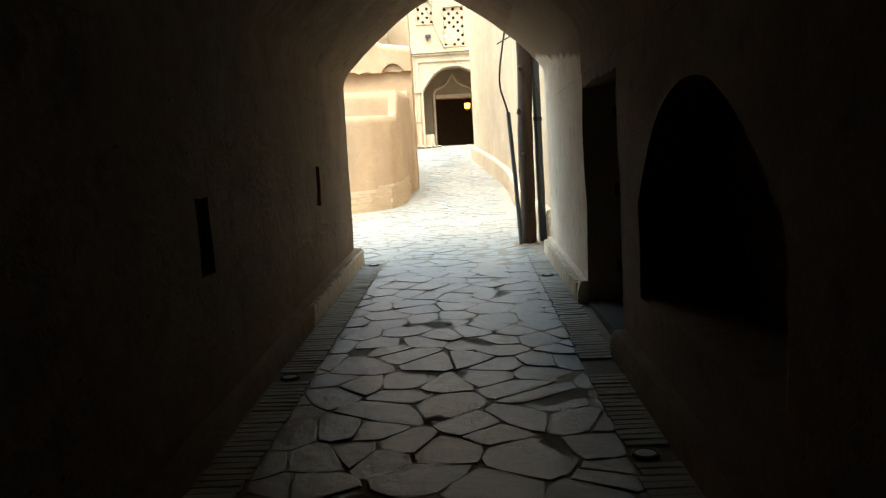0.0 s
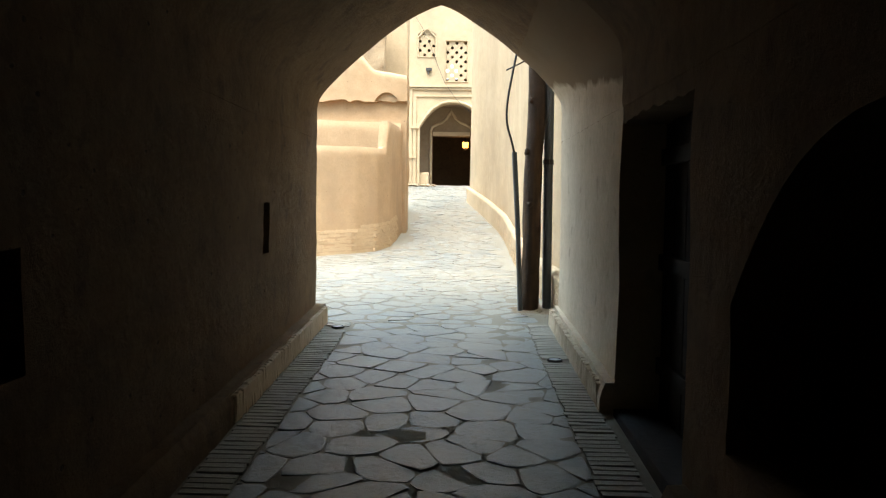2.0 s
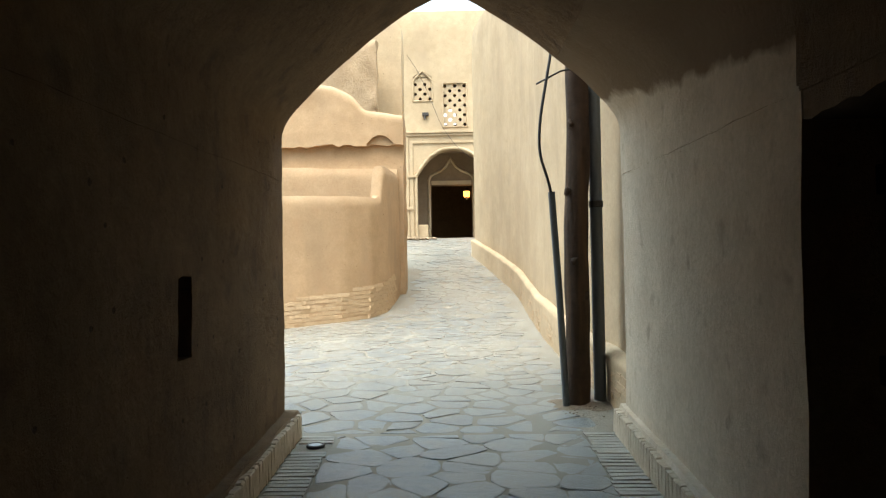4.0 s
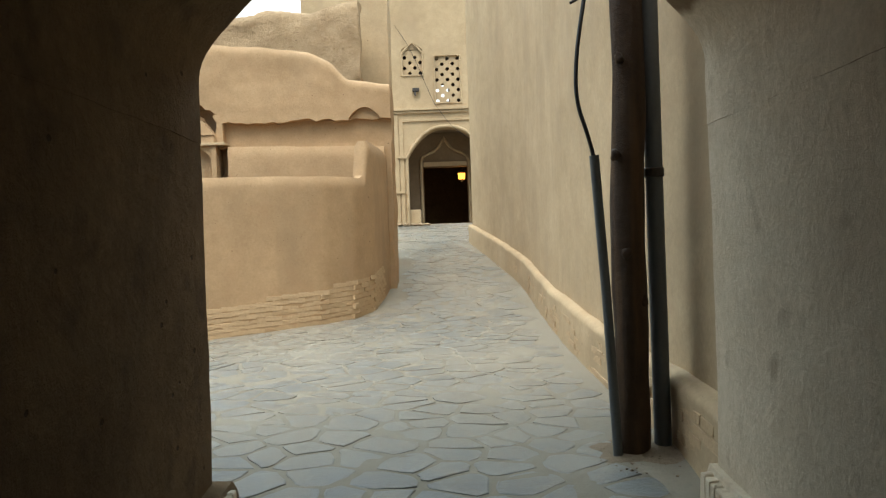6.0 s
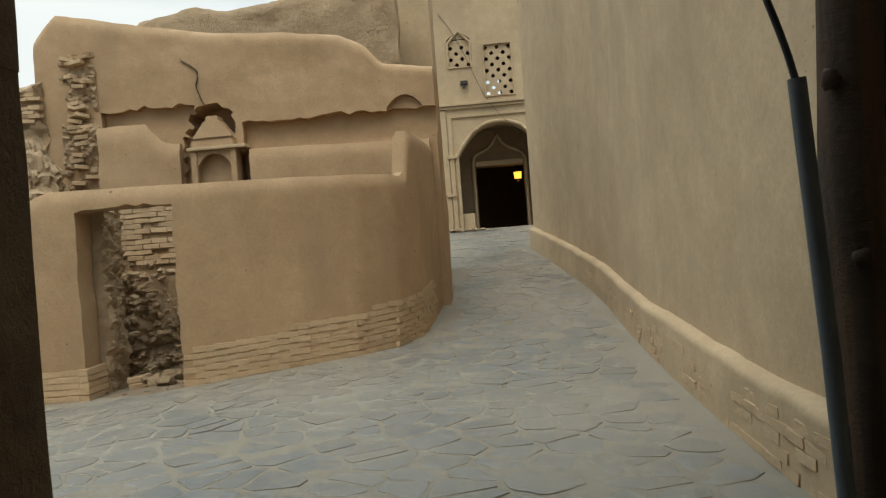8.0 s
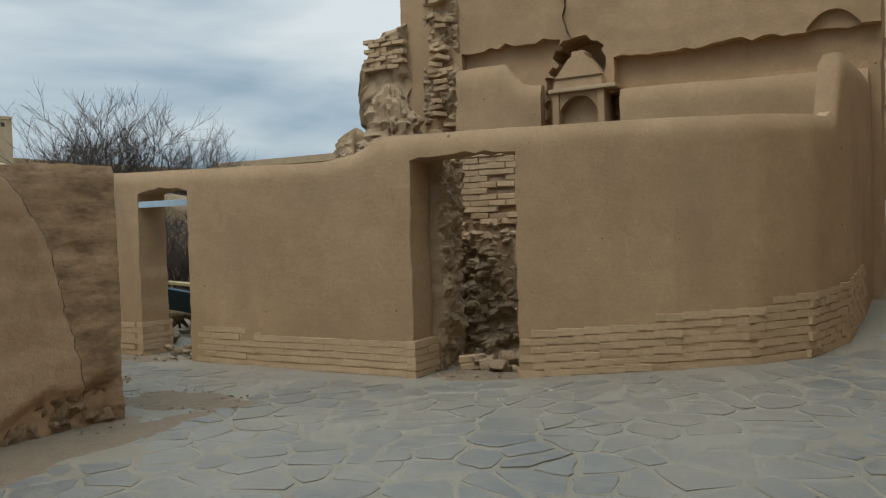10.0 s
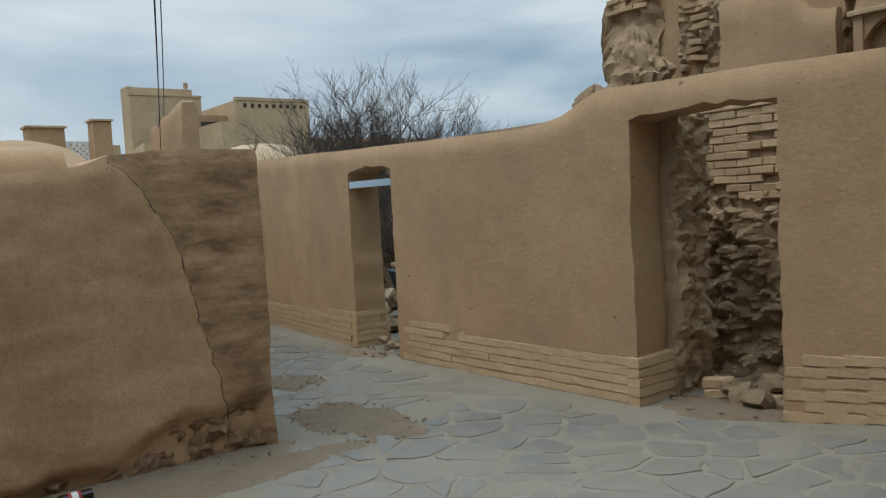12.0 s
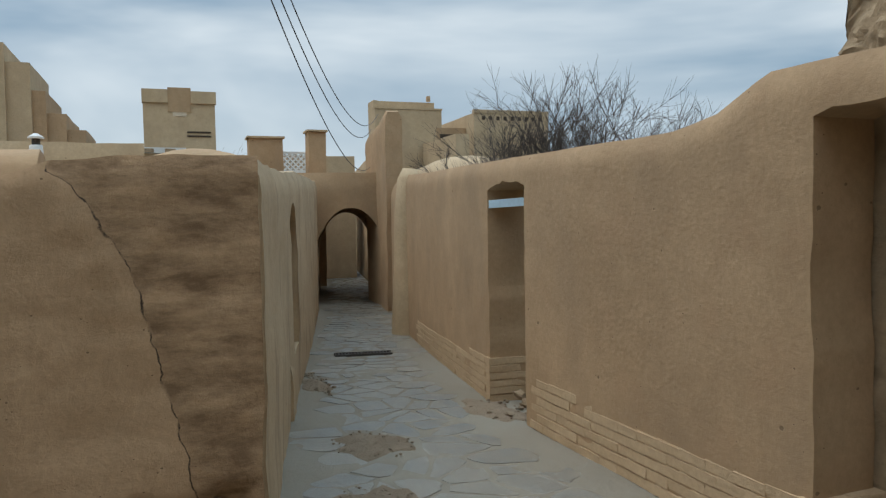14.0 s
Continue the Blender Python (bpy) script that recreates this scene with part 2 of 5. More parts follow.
MUD = material("mud_plaster", (0.465, 0.307, 0.173), (0.345, 0.222, 0.121), 0.93, 30, 0.9, 0.27, 0.3, earth_tones((0.29, 0.195, 0.115), (0.38, 0.235, 0.13)), pits=.85)
MUD_PALE = material("pale_mud_plaster", (0.53, 0.39, 0.24), (0.40, 0.285, 0.165), 0.93, 28, 0.8, 0.17, 0.3, earth_tones((0.37, 0.265, 0.165), (0.45, 0.31, 0.185)), pits=.7)
MUD_BROWN = material("brown_mud_plaster", (0.52, 0.335, 0.19), (0.39, 0.243, 0.132), 0.95, 30, 1.8, 0.4, 0.32, split_plaster, pits=.9, lumps=3)
# Darker than the gatehouse front: the portal recess's shade is in the colour.
MUD_BROWN_PLAIN = material("darkened_brown_plaster", (0.27, 0.185, 0.11), (0.19, 0.125, 0.072), 0.94, 28, 1.6, 0.3, 0.35)
MUD_GREY = material("grey_mud_plaster", (0.67, 0.55, 0.4), (0.5, 0.393, 0.272), 0.92, 28, 1.4, 0.4, 0.3, stains((0.3, 0.22, 0.145), 5.0, 0.62, 0.74, (1, 1, 1), 0.55), pits=.85)
MUD_GREY_TOP = material("grey_mud_plaster_below_the_vault", (0.67, 0.55, 0.4), (0.5, 0.393, 0.272), 0.92, 28, 1.4, 0.4, 0.3, lambda n, l, pos, c: dim_brown_above(n, l, pos, stains((0.3, 0.22, 0.145), 5.0, 0.62, 0.74, (1, 1, 1), 0.55)(n, l, pos, c)), pits=.85)
MUD_STREAKED = material("rain_streaked_pale_plaster", (0.53, 0.39, 0.24), (0.40, 0.285, 0.165), 0.93, 28, 0.8, 0.3, 0.3, stains((0.25, 0.165, 0.1), 7.0, 0.54, 0.66, (1, 1, 0.1), 0.6), pits=.7)
ERODED = material("eroded_mud_brick", (0.47, 0.335, 0.2), (0.345, 0.235, 0.138), 0.95, 24, 2.5, 0.75, 0.35, stains((0.25, 0.17, 0.1), 6.0, 0.58, 0.7, (1, 1, 2.6), 0.6), pits=.9, lumps=3)
# Darker than the outdoor mud: the passage's dimness is put into the colour.
MUD_TUNNEL = material("shade_darkened_mud_plaster", (0.22, 0.137, 0.068), (0.118, 0.071, 0.035), 0.93, 28, 1.6, 0.8, 0.32, stains((0.08, 0.05, 0.03), 5.0, 0.58, 0.72, (1, 1, 1), 0.6), pits=.9, lumps=3)
PAVE_EDGE = material("worn_grey_brick", (0.42, 0.375, 0.31), (0.32, 0.28, 0.22), 0.7, 30, 3.0, 0.4, 0.5, rand=0.08)
BRICK = material("mud_brick", (0.535, 0.378, 0.225), (0.435, 0.3, 0.174), 0.95, 30, 1.5, 0.5, 0.5, rand=0.03)
RUBBLE = material("rubble_earth", (0.43, 0.31, 0.19), (0.29, 0.2, 0.12), 0.95, 22, 4.0, 1.0, 0.4)
DUST_FILM, DUST_SPOT = stains((0.268, 0.236, 0.184), 0.9, 0.42, 0.64, (1, 1, 1), 0.8), stains((0.25, 0.218, 0.167), 7.0, 0.45, 0.62, (1, 1, 1), 0.6)


def DUSTED(n, l, pos, colour):
    """Sandy dust lying over stones and joints alike, in broad drifts and small spots."""
    return DUST_SPOT(n, l, pos, DUST_FILM(n, l, pos, colour))


STONE = material("grey_flagstone", (0.216, 0.212, 0.191), (0.153, 0.152, 0.139), 0.33, 18, 1.3, 0.5, 0.5, DUSTED, rand=0.1)
STONE_FAR = material("grey_flagstone_far", (0.216, 0.212, 0.191), (0.153, 0.152, 0.139), 0.33, 18, 1.3, 0.5, 0.5, DUSTED, rand=0.1, island=True)
GROUND = material("sandy_mortar", (0.275, 0.238, 0.18), (0.207, 0.175, 0.128), 0.9, 35, 1.0, 0.5, 0.5, DUSTED)
# Broken earth, darker than the wall: the undercut's shade is in the colour.
SHADE_EARTH = material("shade_toned_broken_earth", (0.40, 0.26, 0.148), (0.27, 0.168, 0.094), 0.96, 22, 5.0, 0.9, 0.35)
DUST = material("earth_dust", (0.31, 0.235, 0.16), (0.215, 0.155, 0.1), 0.97, 40, 4.0, 0.9, 0.35)
WOOD = material("dark_weathered_wood", (0.085, 0.05, 0.028), (0.03, 0.018, 0.012), 0.75, 20, 3.0, 0.5, 0.5, stains((0.14, 0.075, 0.035), 14, 0.5, 0.7, (1, 1, 0.06), 0.6))
# Almost black: the unlit doorway's darkness is put into the wood colour.
DOORWOOD = material("near_black_door_wood", (0.017, 0.012, 0.009), (0.009, 0.006, 0.005), 0.8, 20, 3.0, 0.4)
PIPE = material("grey_pvc", (0.105, 0.115, 0.12), (0.08, 0.088, 0.09), 0.5, 30, 2.0, 0.1)
CABLE = plain("black_cable", (0.02, 0.02, 0.022), 0.6)
STEEL = material("rusty_dark_steel", (0.09, 0.08, 0.07), (0.05, 0.04, 0.035), 0.6, 40, 6, 0.3, metal=0.5)
# Near-black colour for the shade inside cracks, slots, openings and the drain.
CRACK = plain("crack_shadow_earth", (0.06, 0.04, 0.025), 1.0)
TWIG = material("bare_twig", (0.115, 0.088, 0.07), (0.07, 0.054, 0.044), 0.9, 30, 4, 0.2)
WHITE = material("white_limewash", (0.72, 0.70, 0.66), (0.6, 0.57, 0.52), 0.9, 30, 2, 0.2)
BLUE = material("pale_blue_painted_metal", (0.48, 0.62, 0.70), (0.38, 0.5, 0.57), 0.5, 30, 3, 0.1)
GLASS_BROWN = plain("brown_glass", (0.02, 0.008, 0.005), 0.08)
LABEL_RED = plain("red_paper", (0.35, 0.03, 0.025), 0.6)
LABEL_WHITE = plain("white_paper", (0.7, 0.68, 0.64), 0.6)
LAMP_AMBER = plain("amber_lit_glass", (1.0, 0.45, 0.06), 0.4, 0.0, 1.6)
FROST = plain("frosted_glass", (0.55, 0.57, 0.58), 0.25)


# ---- mesh helpers ----
def obj(name, bm, mat, parent=None, label="", smooth=None):
    """Links a bmesh as one mesh object, under a parent if given."""
    me = bpy.data.meshes.new(name)
    bm.to_mesh(me)
    bm.free()
    for mm in (mat if isinstance(mat, (list, tuple)) else [mat]):
        me.materials.append(mm)
    if smooth is not None:
        me.polygons.foreach_set("use_smooth", [True] * len(me.polygons))
        me.set_sharp_from_angle(angle=radians(smooth))
    ob = new(name, me)
    if parent:
        ob.parent = parent
    if label:
        ob["label"] = label
    return ob


part = obj


def empty(name, m=None):
    e = new(name)
    if m:
        e.matrix_world = m
    return e


def interp(x, table):
    return float(np.interp(x, [a for a, _ in table], [b for _, b in table]))


def smoothstep(x, a, b):
    t = min(max((x - a) / (b - a), 0), 1)
    return t * t * (3 - 2 * t)


RISE = [(-50, 0), (0, 0), (9.5, .33), (10.5, .37), (15.5, .52), (17, .62), (20, .95), (29, 2.1), (40, 2.3)]
FALL = [(-60, .10), (-20, .11), (-12, .21), (-8.7, .305), (-4.8, .385), (-2, .45)]


def G(x, y):
    """Height of the ground."""
    w = smoothstep(x, -4.8, -2.0) if y > 9.45 else 1.0
    return interp(y, RISE) * w + interp(x, FALL) * (1 - w)


def rough3(p, amp, size):
    v = noise.noise_vector(Vector(p) / size)
    w = noise.noise_vector(Vector(p) / (size * 0.28))
    return (v + 0.35 * w) * amp


def resample(pts, ds, curve=0):
    pts = [Vector(p) for p in pts]
    for _ in range(curve):
        q = [pts[0]]
        for a, b in zip(pts, pts[1:]):
            q += [a * .75 + b * .25, a * .25 + b * .75]
        pts = q + [pts[-1]]
    out = [pts[0]]
    for a, b in zip(pts, pts[1:]):
        k = max(1, round((b - a).length / ds))
        out += [a.lerp(b, i / k) for i in range(1, k + 1)]
    return out


def solid_wall(name, pts, tops, thick, mat, curve=0, ds=0.14, dz=0.14, amp=0.012, size=0.6, label="", bottom=0.15, edge=0.07, batter=0.0, zfun=G, smooth=45, key="s"):
    """A closed, uneven wall. pts: plan of its face; the body lies to the left of the way. tops: heights along the run (s), along x, or above the ground along the run (g)."""
    path = resample([(*p, 0) for p in pts], ds, curve)
    run = [0.0]
    for a, b in zip(path, path[1:]):
        run.append(run[-1] + (b - a).length)
    normals = []
    for i in range(len(path)):
        d = (path[min(i + 1, len(path) - 1)] - path[max(i - 1, 0)]).normalized()
        normals.append(Vector((-d.y, d.x, 0)))
    top = [interp(p.x if key == "x" else s, tops) + (zfun(p.x, p.y) if key == "g" else 0) for s, p in zip(run, path)]
    zb = [zfun(p.x, p.y) - bottom for p in path]
    nz = max(3, round((max(top) - min(zb)) / dz))
    bm = bmesh.new()
    front, back = [], []
    for i, p in enumerate(path):
        f, b = [], []
        for k in range(nz + 1):
            z = zb[i] + (top[i] - zb[i]) * k / nz
            inset = edge * (1 if k == nz else 0.25 if k == nz - 1 else 0) + batter * (z - zb[i])
            q = p + normals[i] * inset + Vector((0, 0, z))
            q2 = p + normals[i] * ((thick(p) if callable(thick) else thick) - (edge if k == nz else 0)) + Vector((0, 0, z))
            r = rough3(q, amp, size)
            if k == 0:
                r.z = 0
            f.append(bm.verts.new(q + r))
            b.append(bm.verts.new(q2 + rough3(q2, amp, size)))
        front.append(f)
        back.append(b)
    n = len(path)
    for i in range(n - 1):
        for k in range(nz):
            bm.faces.new((front[i][k], front[i + 1][k], front[i + 1][k + 1], front[i][k + 1]))
            bm.faces.new((back[i + 1][k], back[i][k], back[i][k + 1], back[i + 1][k + 1]))
        bm.faces.new((front[i][nz], front[i + 1][nz], back[i + 1][nz], back[i][nz]))
        bm.faces.new((front[i + 1][0], front[i][0], back[i][0], back[i + 1][0]))
    for k in range(nz):
        bm.faces.new((back[0][k], front[0][k], front[0][k + 1], back[0][k + 1]))
        bm.faces.new((front[-1][k], back[-1][k], back[-1][k + 1], front[-1][k + 1]))
    ob = obj(name, bm, mat, smooth=smooth)
    return tagged(ob, label, "wall", kind="structure")


def prism(poly, at, along, deep, back=0.05):
    """A closed prism to cut with: poly of (u, z) from the point at, u along, cut to a depth along the left normal."""
    a = Vector((*along, 0)).normalized()
    nrm = Vector((-a.y, a.x, 0))
    o = Vector((*at, 0))
    bm = bmesh.new()
    r0 = [bm.verts.new(o + a * u - nrm * back + Vector((0, 0, z))) for u, z in poly]
    r1 = [bm.verts.new(o + a * u + nrm * deep + Vector((0, 0, z))) for u, z in poly]
    k = len(poly)
    for i in range(k):
        bm.faces.new((r0[i], r0[(i + 1) % k], r1[(i + 1) % k], r1[i]))
    bm.faces.new(r0[::-1])
    bm.faces.new(r1)
    bmesh.ops.recalc_face_normals(bm, faces=bm.faces)
    return bm


def cut(ob, cutters, smooth=45):
    """Cuts openings through a wall and keeps the result as its mesh."""
    tools = []
    for bm in cutters:
        c = obj("cutter", bm, MUD)
        tools.append(c)
        md = ob.modifiers.new("opening", "BOOLEAN")
        md.object, md.operation, md.solver = c, "DIFFERENCE", "EXACT"
    bpy.context.view_layer.update()
    dg = bpy.context.evaluated_depsgraph_get()
    me = bpy.data.meshes.new_from_object(ob.evaluated_get(dg))
    ob.modifiers.clear()
    old = ob.data
    ob.data = me
    bpy.data.meshes.remove(old)
    for c in tools:
        bpy.data.objects.remove(c)
    me.polygons.foreach_set("use_smooth", [True] * len(me.polygons))
    me.set_sharp_from_angle(angle=radians(smooth))
    return ob


def ragged(u0, u1, z0, z1, seed=0, jag=0.02, step=0.12, rise=0.0):
    """A door-like outline with uneven edges; rise lifts the middle of the head."""
    rnd = random.Random(seed)
    pts = [(u0, z0), (u1, z0)]
    k = max(2, int((z1 - z0) / step))
    pts += [(u1 + rnd.uniform(-jag, jag), z0 + (z1 - z0) * i / k) for i in range(1, k)]
    h = max(3, int((u1 - u0) / (step * .7)))
    pts += [(u1 + (u0 - u1) * i / h, z1 + rise * math.sin(math.pi * i / h) + rnd.uniform(-jag, jag)) for i in range(h + 1)]
    pts += [(u0 + rnd.uniform(-jag, jag), z1 - (z1 - z0) * i / k) for i in range(1, k)]
    return pts


def arched(u0, u1, z0, zs, za, power=1.6, n=10):
    """An outline with a pointed or round arched head."""
    c, w = (u0 + u1) / 2, (u1 - u0) / 2
    pts = [(u0, z0), (u1, z0)]
    for i in range(2 * n + 1):
        u = 1 - i / n
        pts.append((c + w * u, za - (za - zs) * abs(u) ** power))
    return pts


def box(bm, x0, x1, y0, y1, z0, z1, bevel=0.0, seg=2):
    r = bmesh.ops.create_cube(bm, size=1.0, matrix=Matrix.LocRotScale(((x0 + x1) / 2, (y0 + y1) / 2, (z0 + z1) / 2), None, (x1 - x0, y1 - y0, z1 - z0)))
    if bevel:
        es = list({e for v in r["verts"] for e in v.link_edges})
        bmesh.ops.bevel(bm, geom=es, offset=bevel, segments=seg, affect="EDGES", profile=0.6)


def boxed(x0, x1, y0, y1, z0, z1, bevel=0.0, cuts=0, amp=0.0, size=0.5):
    bm = bmesh.new()
    box(bm, x0, x1, y0, y1, z0, z1, bevel)
    if cuts:
        bmesh.ops.subdivide_edges(bm, edges=bm.edges[:], cuts=cuts, use_grid_fill=True)
    if amp:
        for v in bm.verts:
            v.co += rough3(v.co, amp, size)
    return bm


def tube(bm, pts, r0, r1=None, sides=10, cap=True):
    """A round bar along points, its radius going from r0 to r1."""
    r1 = r0 if r1 is None else r1
    pts = [Vector(p) for p in pts]
    rings = []
    for i, p in enumerate(pts):
        d = (pts[min(i + 1, len(pts) - 1)] - pts[max(i - 1, 0)]).normalized()
        ref = Vector((1, 0, 0)) if abs(d.x) < 0.8 else Vector((0, 1, 0))
        a = d.cross(ref).normalized()
        b = d.cross(a)
        r = r0 + (r1 - r0) * i / max(1, len(pts) - 1)
        rings.append([bm.verts.new(p + (a * math.cos(t) + b * math.sin(t)) * r) for t in [2 * math.pi * j / sides for j in range(sides)]])
    for ra, rb in zip(rings, rings[1:]):
        for j in range(sides):
            bm.faces.new((ra[j], ra[(j + 1) % sides], rb[(j + 1) % sides], rb[j]))
    if cap:
        bm.faces.new(rings[0][::-1])
        bm.faces.new(rings[-1])
    return rings


def lathe(bm, profile, at, sides=20):
    """A turned body: profile of (radius, height) about the upright through at."""
    rings = [[bm.verts.new((at[0] + r * math.cos(t), at[1] + r * math.sin(t), at[2] + z)) for t in [2 * math.pi * j / sides for j in range(sides)]] for r, z in profile]
    for ra, rb in zip(rings, rings[1:]):
        for j in range(sides):
            bm.faces.new((ra[j], ra[(j + 1) % sides], rb[(j + 1) % sides], rb[j]))
    bm.faces.new(rings[0][::-1])
    bm.faces.new(rings[-1])


# ---- ground ----
def ground():
    xs = [-3000, -600, -200, -90, -60, -45, -34] + [-26 + 0.3 * i for i in range(98)] + [3.6, 6, 12, 40, 200, 3000]
    ys = [-3000, -300, -60, -20] + [-8 + 0.3 * i for i in range(130)] + [32, 36, 45, 80, 300, 3000]
    bm = bmesh.new()
    grid = [[bm.verts.new((x, y, G(x, y) + 0.006 * noise.noise(Vector((x * 1.3, y * 1.3, 0))))) for y in ys] for x in xs]
    for i in range(len(xs) - 1):
        for j in range(len(ys) - 1):
            bm.faces.new((grid[i][j], grid[i + 1][j], grid[i + 1][j + 1], grid[i][j + 1]))
    return tagged(obj("ground", bm, GROUND, smooth=60), "sandy earth and mortar ground under the paving", "ground", kind="structure")


ground_ob = ground()

# ---- the vaulted passage ----
T0, T1 = -5.0, 9.42
XL, XR, XM, ZS, ZA = -1.46, 0.97, -0.24, 2.58, 3.48
wall_west = solid_wall("wall_west", [(XL - .004, T0), (XL - .004, T1)], [(0, 2.2), (20, 2.2)], 0.85, MUD_TUNNEL, label="brown mud-plastered wall of the vaulted passage, its dimness painted in", edge=0.0, amp=0.014)
cut(wall_west, [prism(ragged(-0.09, 0.09, 1.16, 1.54, 3, 0.01), (XL, 7.38), (0, 1), 0.3),
                prism(ragged(-0.11, 0.11, 0.97, 1.40, 4, 0.01), (XL, 4.0), (0, 1), 0.3)])
DOOR_Y0, DOOR_Y1 = 5.0, 6.5
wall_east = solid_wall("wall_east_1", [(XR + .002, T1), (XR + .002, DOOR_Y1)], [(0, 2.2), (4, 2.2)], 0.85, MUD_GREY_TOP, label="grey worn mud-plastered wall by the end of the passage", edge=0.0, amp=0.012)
wall_east_dark = solid_wall("wall_east_2", [(XR + 0.005, DOOR_Y1 - 0.003), (XR + 0.005, T0)], [(0, 2.2), (20, 2.2)], 0.85, MUD_TUNNEL, label="brown mud-plastered passage wall with a doorway and an arched niche, its dimness painted in", edge=0.0, amp=0.014)
cut(wall_east_dark, [prism(ragged(-0.2, DOOR_Y1 - DOOR_Y0, -0.4, 2.05, 5, 0.012, rise=0.02), (XR, DOOR_Y1), (0, -1), 0.62),
                     prism(arched(DOOR_Y1 - 4.45, DOOR_Y1 - 2.27, 0.64, 1.2, 1.83, 2.2), (XR, DOOR_Y1), (0, -1), 0.45)])


def vault():
    """The passage's pointed barrel vault, as one thick shell."""
    n = 14
    prof = []
    for i in range(2 * n + 1):
        u = i / n - 1
        w = (XM - XL) if u < 0 else (XR - XM)
        prof.append((XM + w * u, ZA - (ZA - ZS) * abs(u) ** 1.32))
    def eased(side):
        for _ in range(2):
            q = [side[0]]
            for a, b in zip(side, side[1:]):
                q += [(a[0] * .75 + b[0] * .25, a[1] * .75 + b[1] * .25), (a[0] * .25 + b[0] * .75, a[1] * .25 + b[1] * .75)]
            side = q + [side[-1]]
        return side
    foot = 2.16
    left = eased([(XL, foot), (XL, 2.35), (XL, 2.54)] + prof[1:n + 1:2] + ([prof[n]] if prof[1:n + 1:2][-1] != prof[n] else []))
    right = eased([(XR, foot), (XR, 2.35), (XR, 2.54)] + prof[2 * n - 1:n - 1:-2] + ([prof[n]] if prof[2 * n - 1:n - 1:-2][-1] != prof[n] else []))
    prof = left + right[::-1][1:]
    n = (len(prof) - 1) / 2
    ys = [T0 + (T1 - T0) * j / 170 for j in range(171)]
    bm = bmesh.new()
    inner, outer = [], []
    for y in ys:
        row = []
        for x, z in prof:
            p = Vector((x, y, z))
            row.append(bm.verts.new(p + rough3(p, 0.014, 0.6)))
        inner.append(row)
        outer.append([bm.verts.new((XL - 0.9, y, foot)), bm.verts.new((XL - 0.9, y, 4.6)), bm.verts.new((XR + 0.9, y, 4.6)), bm.verts.new((XR + 0.9, y, foot))])
    for j in range(len(ys) - 1):
        for i in range(len(prof) - 1):
            f = bm.faces.new((inner[j][i], inner[j + 1][i], inner[j + 1][i + 1], inner[j][i + 1]))
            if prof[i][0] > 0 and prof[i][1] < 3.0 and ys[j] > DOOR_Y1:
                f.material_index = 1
        for i in range(3):
            bm.faces.new((outer[j][i], outer[j][i + 1], outer[j + 1][i + 1], outer[j + 1][i]))
        bm.faces.new((inner[j][0], outer[j][0], outer[j + 1][0], inner[j + 1][0]))
        bm.faces.new((inner[j][-1], inner[j + 1][-1], outer[j + 1][3], outer[j][3]))
    for j in (0, -1):
        bm.faces.new(inner[j] + [outer[j][3], outer[j][2], outer[j][1], outer[j][0]])
    bmesh.ops.recalc_face_normals(bm, faces=bm.faces)
    return tagged(obj("ceiling", bm, [MUD_TUNNEL, MUD_GREY_TOP], smooth=50), "mud-plastered pointed vault over the passage, its dimness painted in", "ceiling", kind="structure")


vault()
# Unseen end wall, added so that only the passage mouth lets light in.
end_bm = boxed(XL - 0.9, XR + 0.9, T0 - 0.4, T0 - 0.003, -0.2, 4.6, cuts=3)
tagged(obj("wall_south", end_bm, MUD_TUNNEL), "unseen plain wall added to shut the passage behind the camera", "wall", kind="structure")

# plinths of the passage
solid_wall("baseboard_1", [(-1.35, T0 + 0.01), (-1.355, T1 + 0.04)], [(0, .19), (20, .19)], 0.16, MUD_TUNNEL, key="g", ds=.12, dz=.07, amp=.01, size=.3, edge=.03, label="worn mud-plastered plinth along the passage wall")
solid_wall("baseboard_2", [(0.90, T1 + 0.03), (0.885, DOOR_Y1 + .02)], [(0, .2), (20, .2)], 0.13, MUD_GREY, key="g", ds=.12, dz=.07, amp=.01, size=.3, edge=.03, label="worn grey plinth along the passage wall")
solid_wall("baseboard_3", [(0.87, DOOR_Y0 - .05), (0.85, T0 + 0.01)], [(0, .17), (20, .17)], 0.16, MUD_TUNNEL, key="g", ds=.12, dz=.07, amp=.01, size=.3, edge=.03, label="worn dark plinth along the passage wall")

# ---- walls outside ----
LOW = [(-14.0, 16.38), (-8.75, 15.56), (-7.7, 15.47), (-5.5, 15.4), (-4.75, 15.39), (-3.77, 15.47), (-3.2, 15.65), (-2.6, 15.88), (-2.0, 16.2), (-1.62, 16.6), (-1.42, 17.2), (-1.36, 18.2), (-1.32, 19.3)]
LOW_TOPS = [(-14, 2.68), (-13, 2.62), (-7.6, 2.41), (-5.75, 2.37), (-5.4, 2.41), (-5.05, 2.55), (-3.6, 2.53), (-1.52, 2.56), (-1.48, 2.62), (-1.455, 3.12), (-1.2, 3.2)]
low_wall = solid_wall("wall_north_1", LOW, LOW_TOPS, lambda p: 0.36 if p.x < -1.62 else 0.2, MUD, curve=0, ds=0.1, dz=0.1, amp=0.009, size=0.7, edge=0.05, key="x", label="smooth buff mud-plastered low wall with doorways and a curved end")
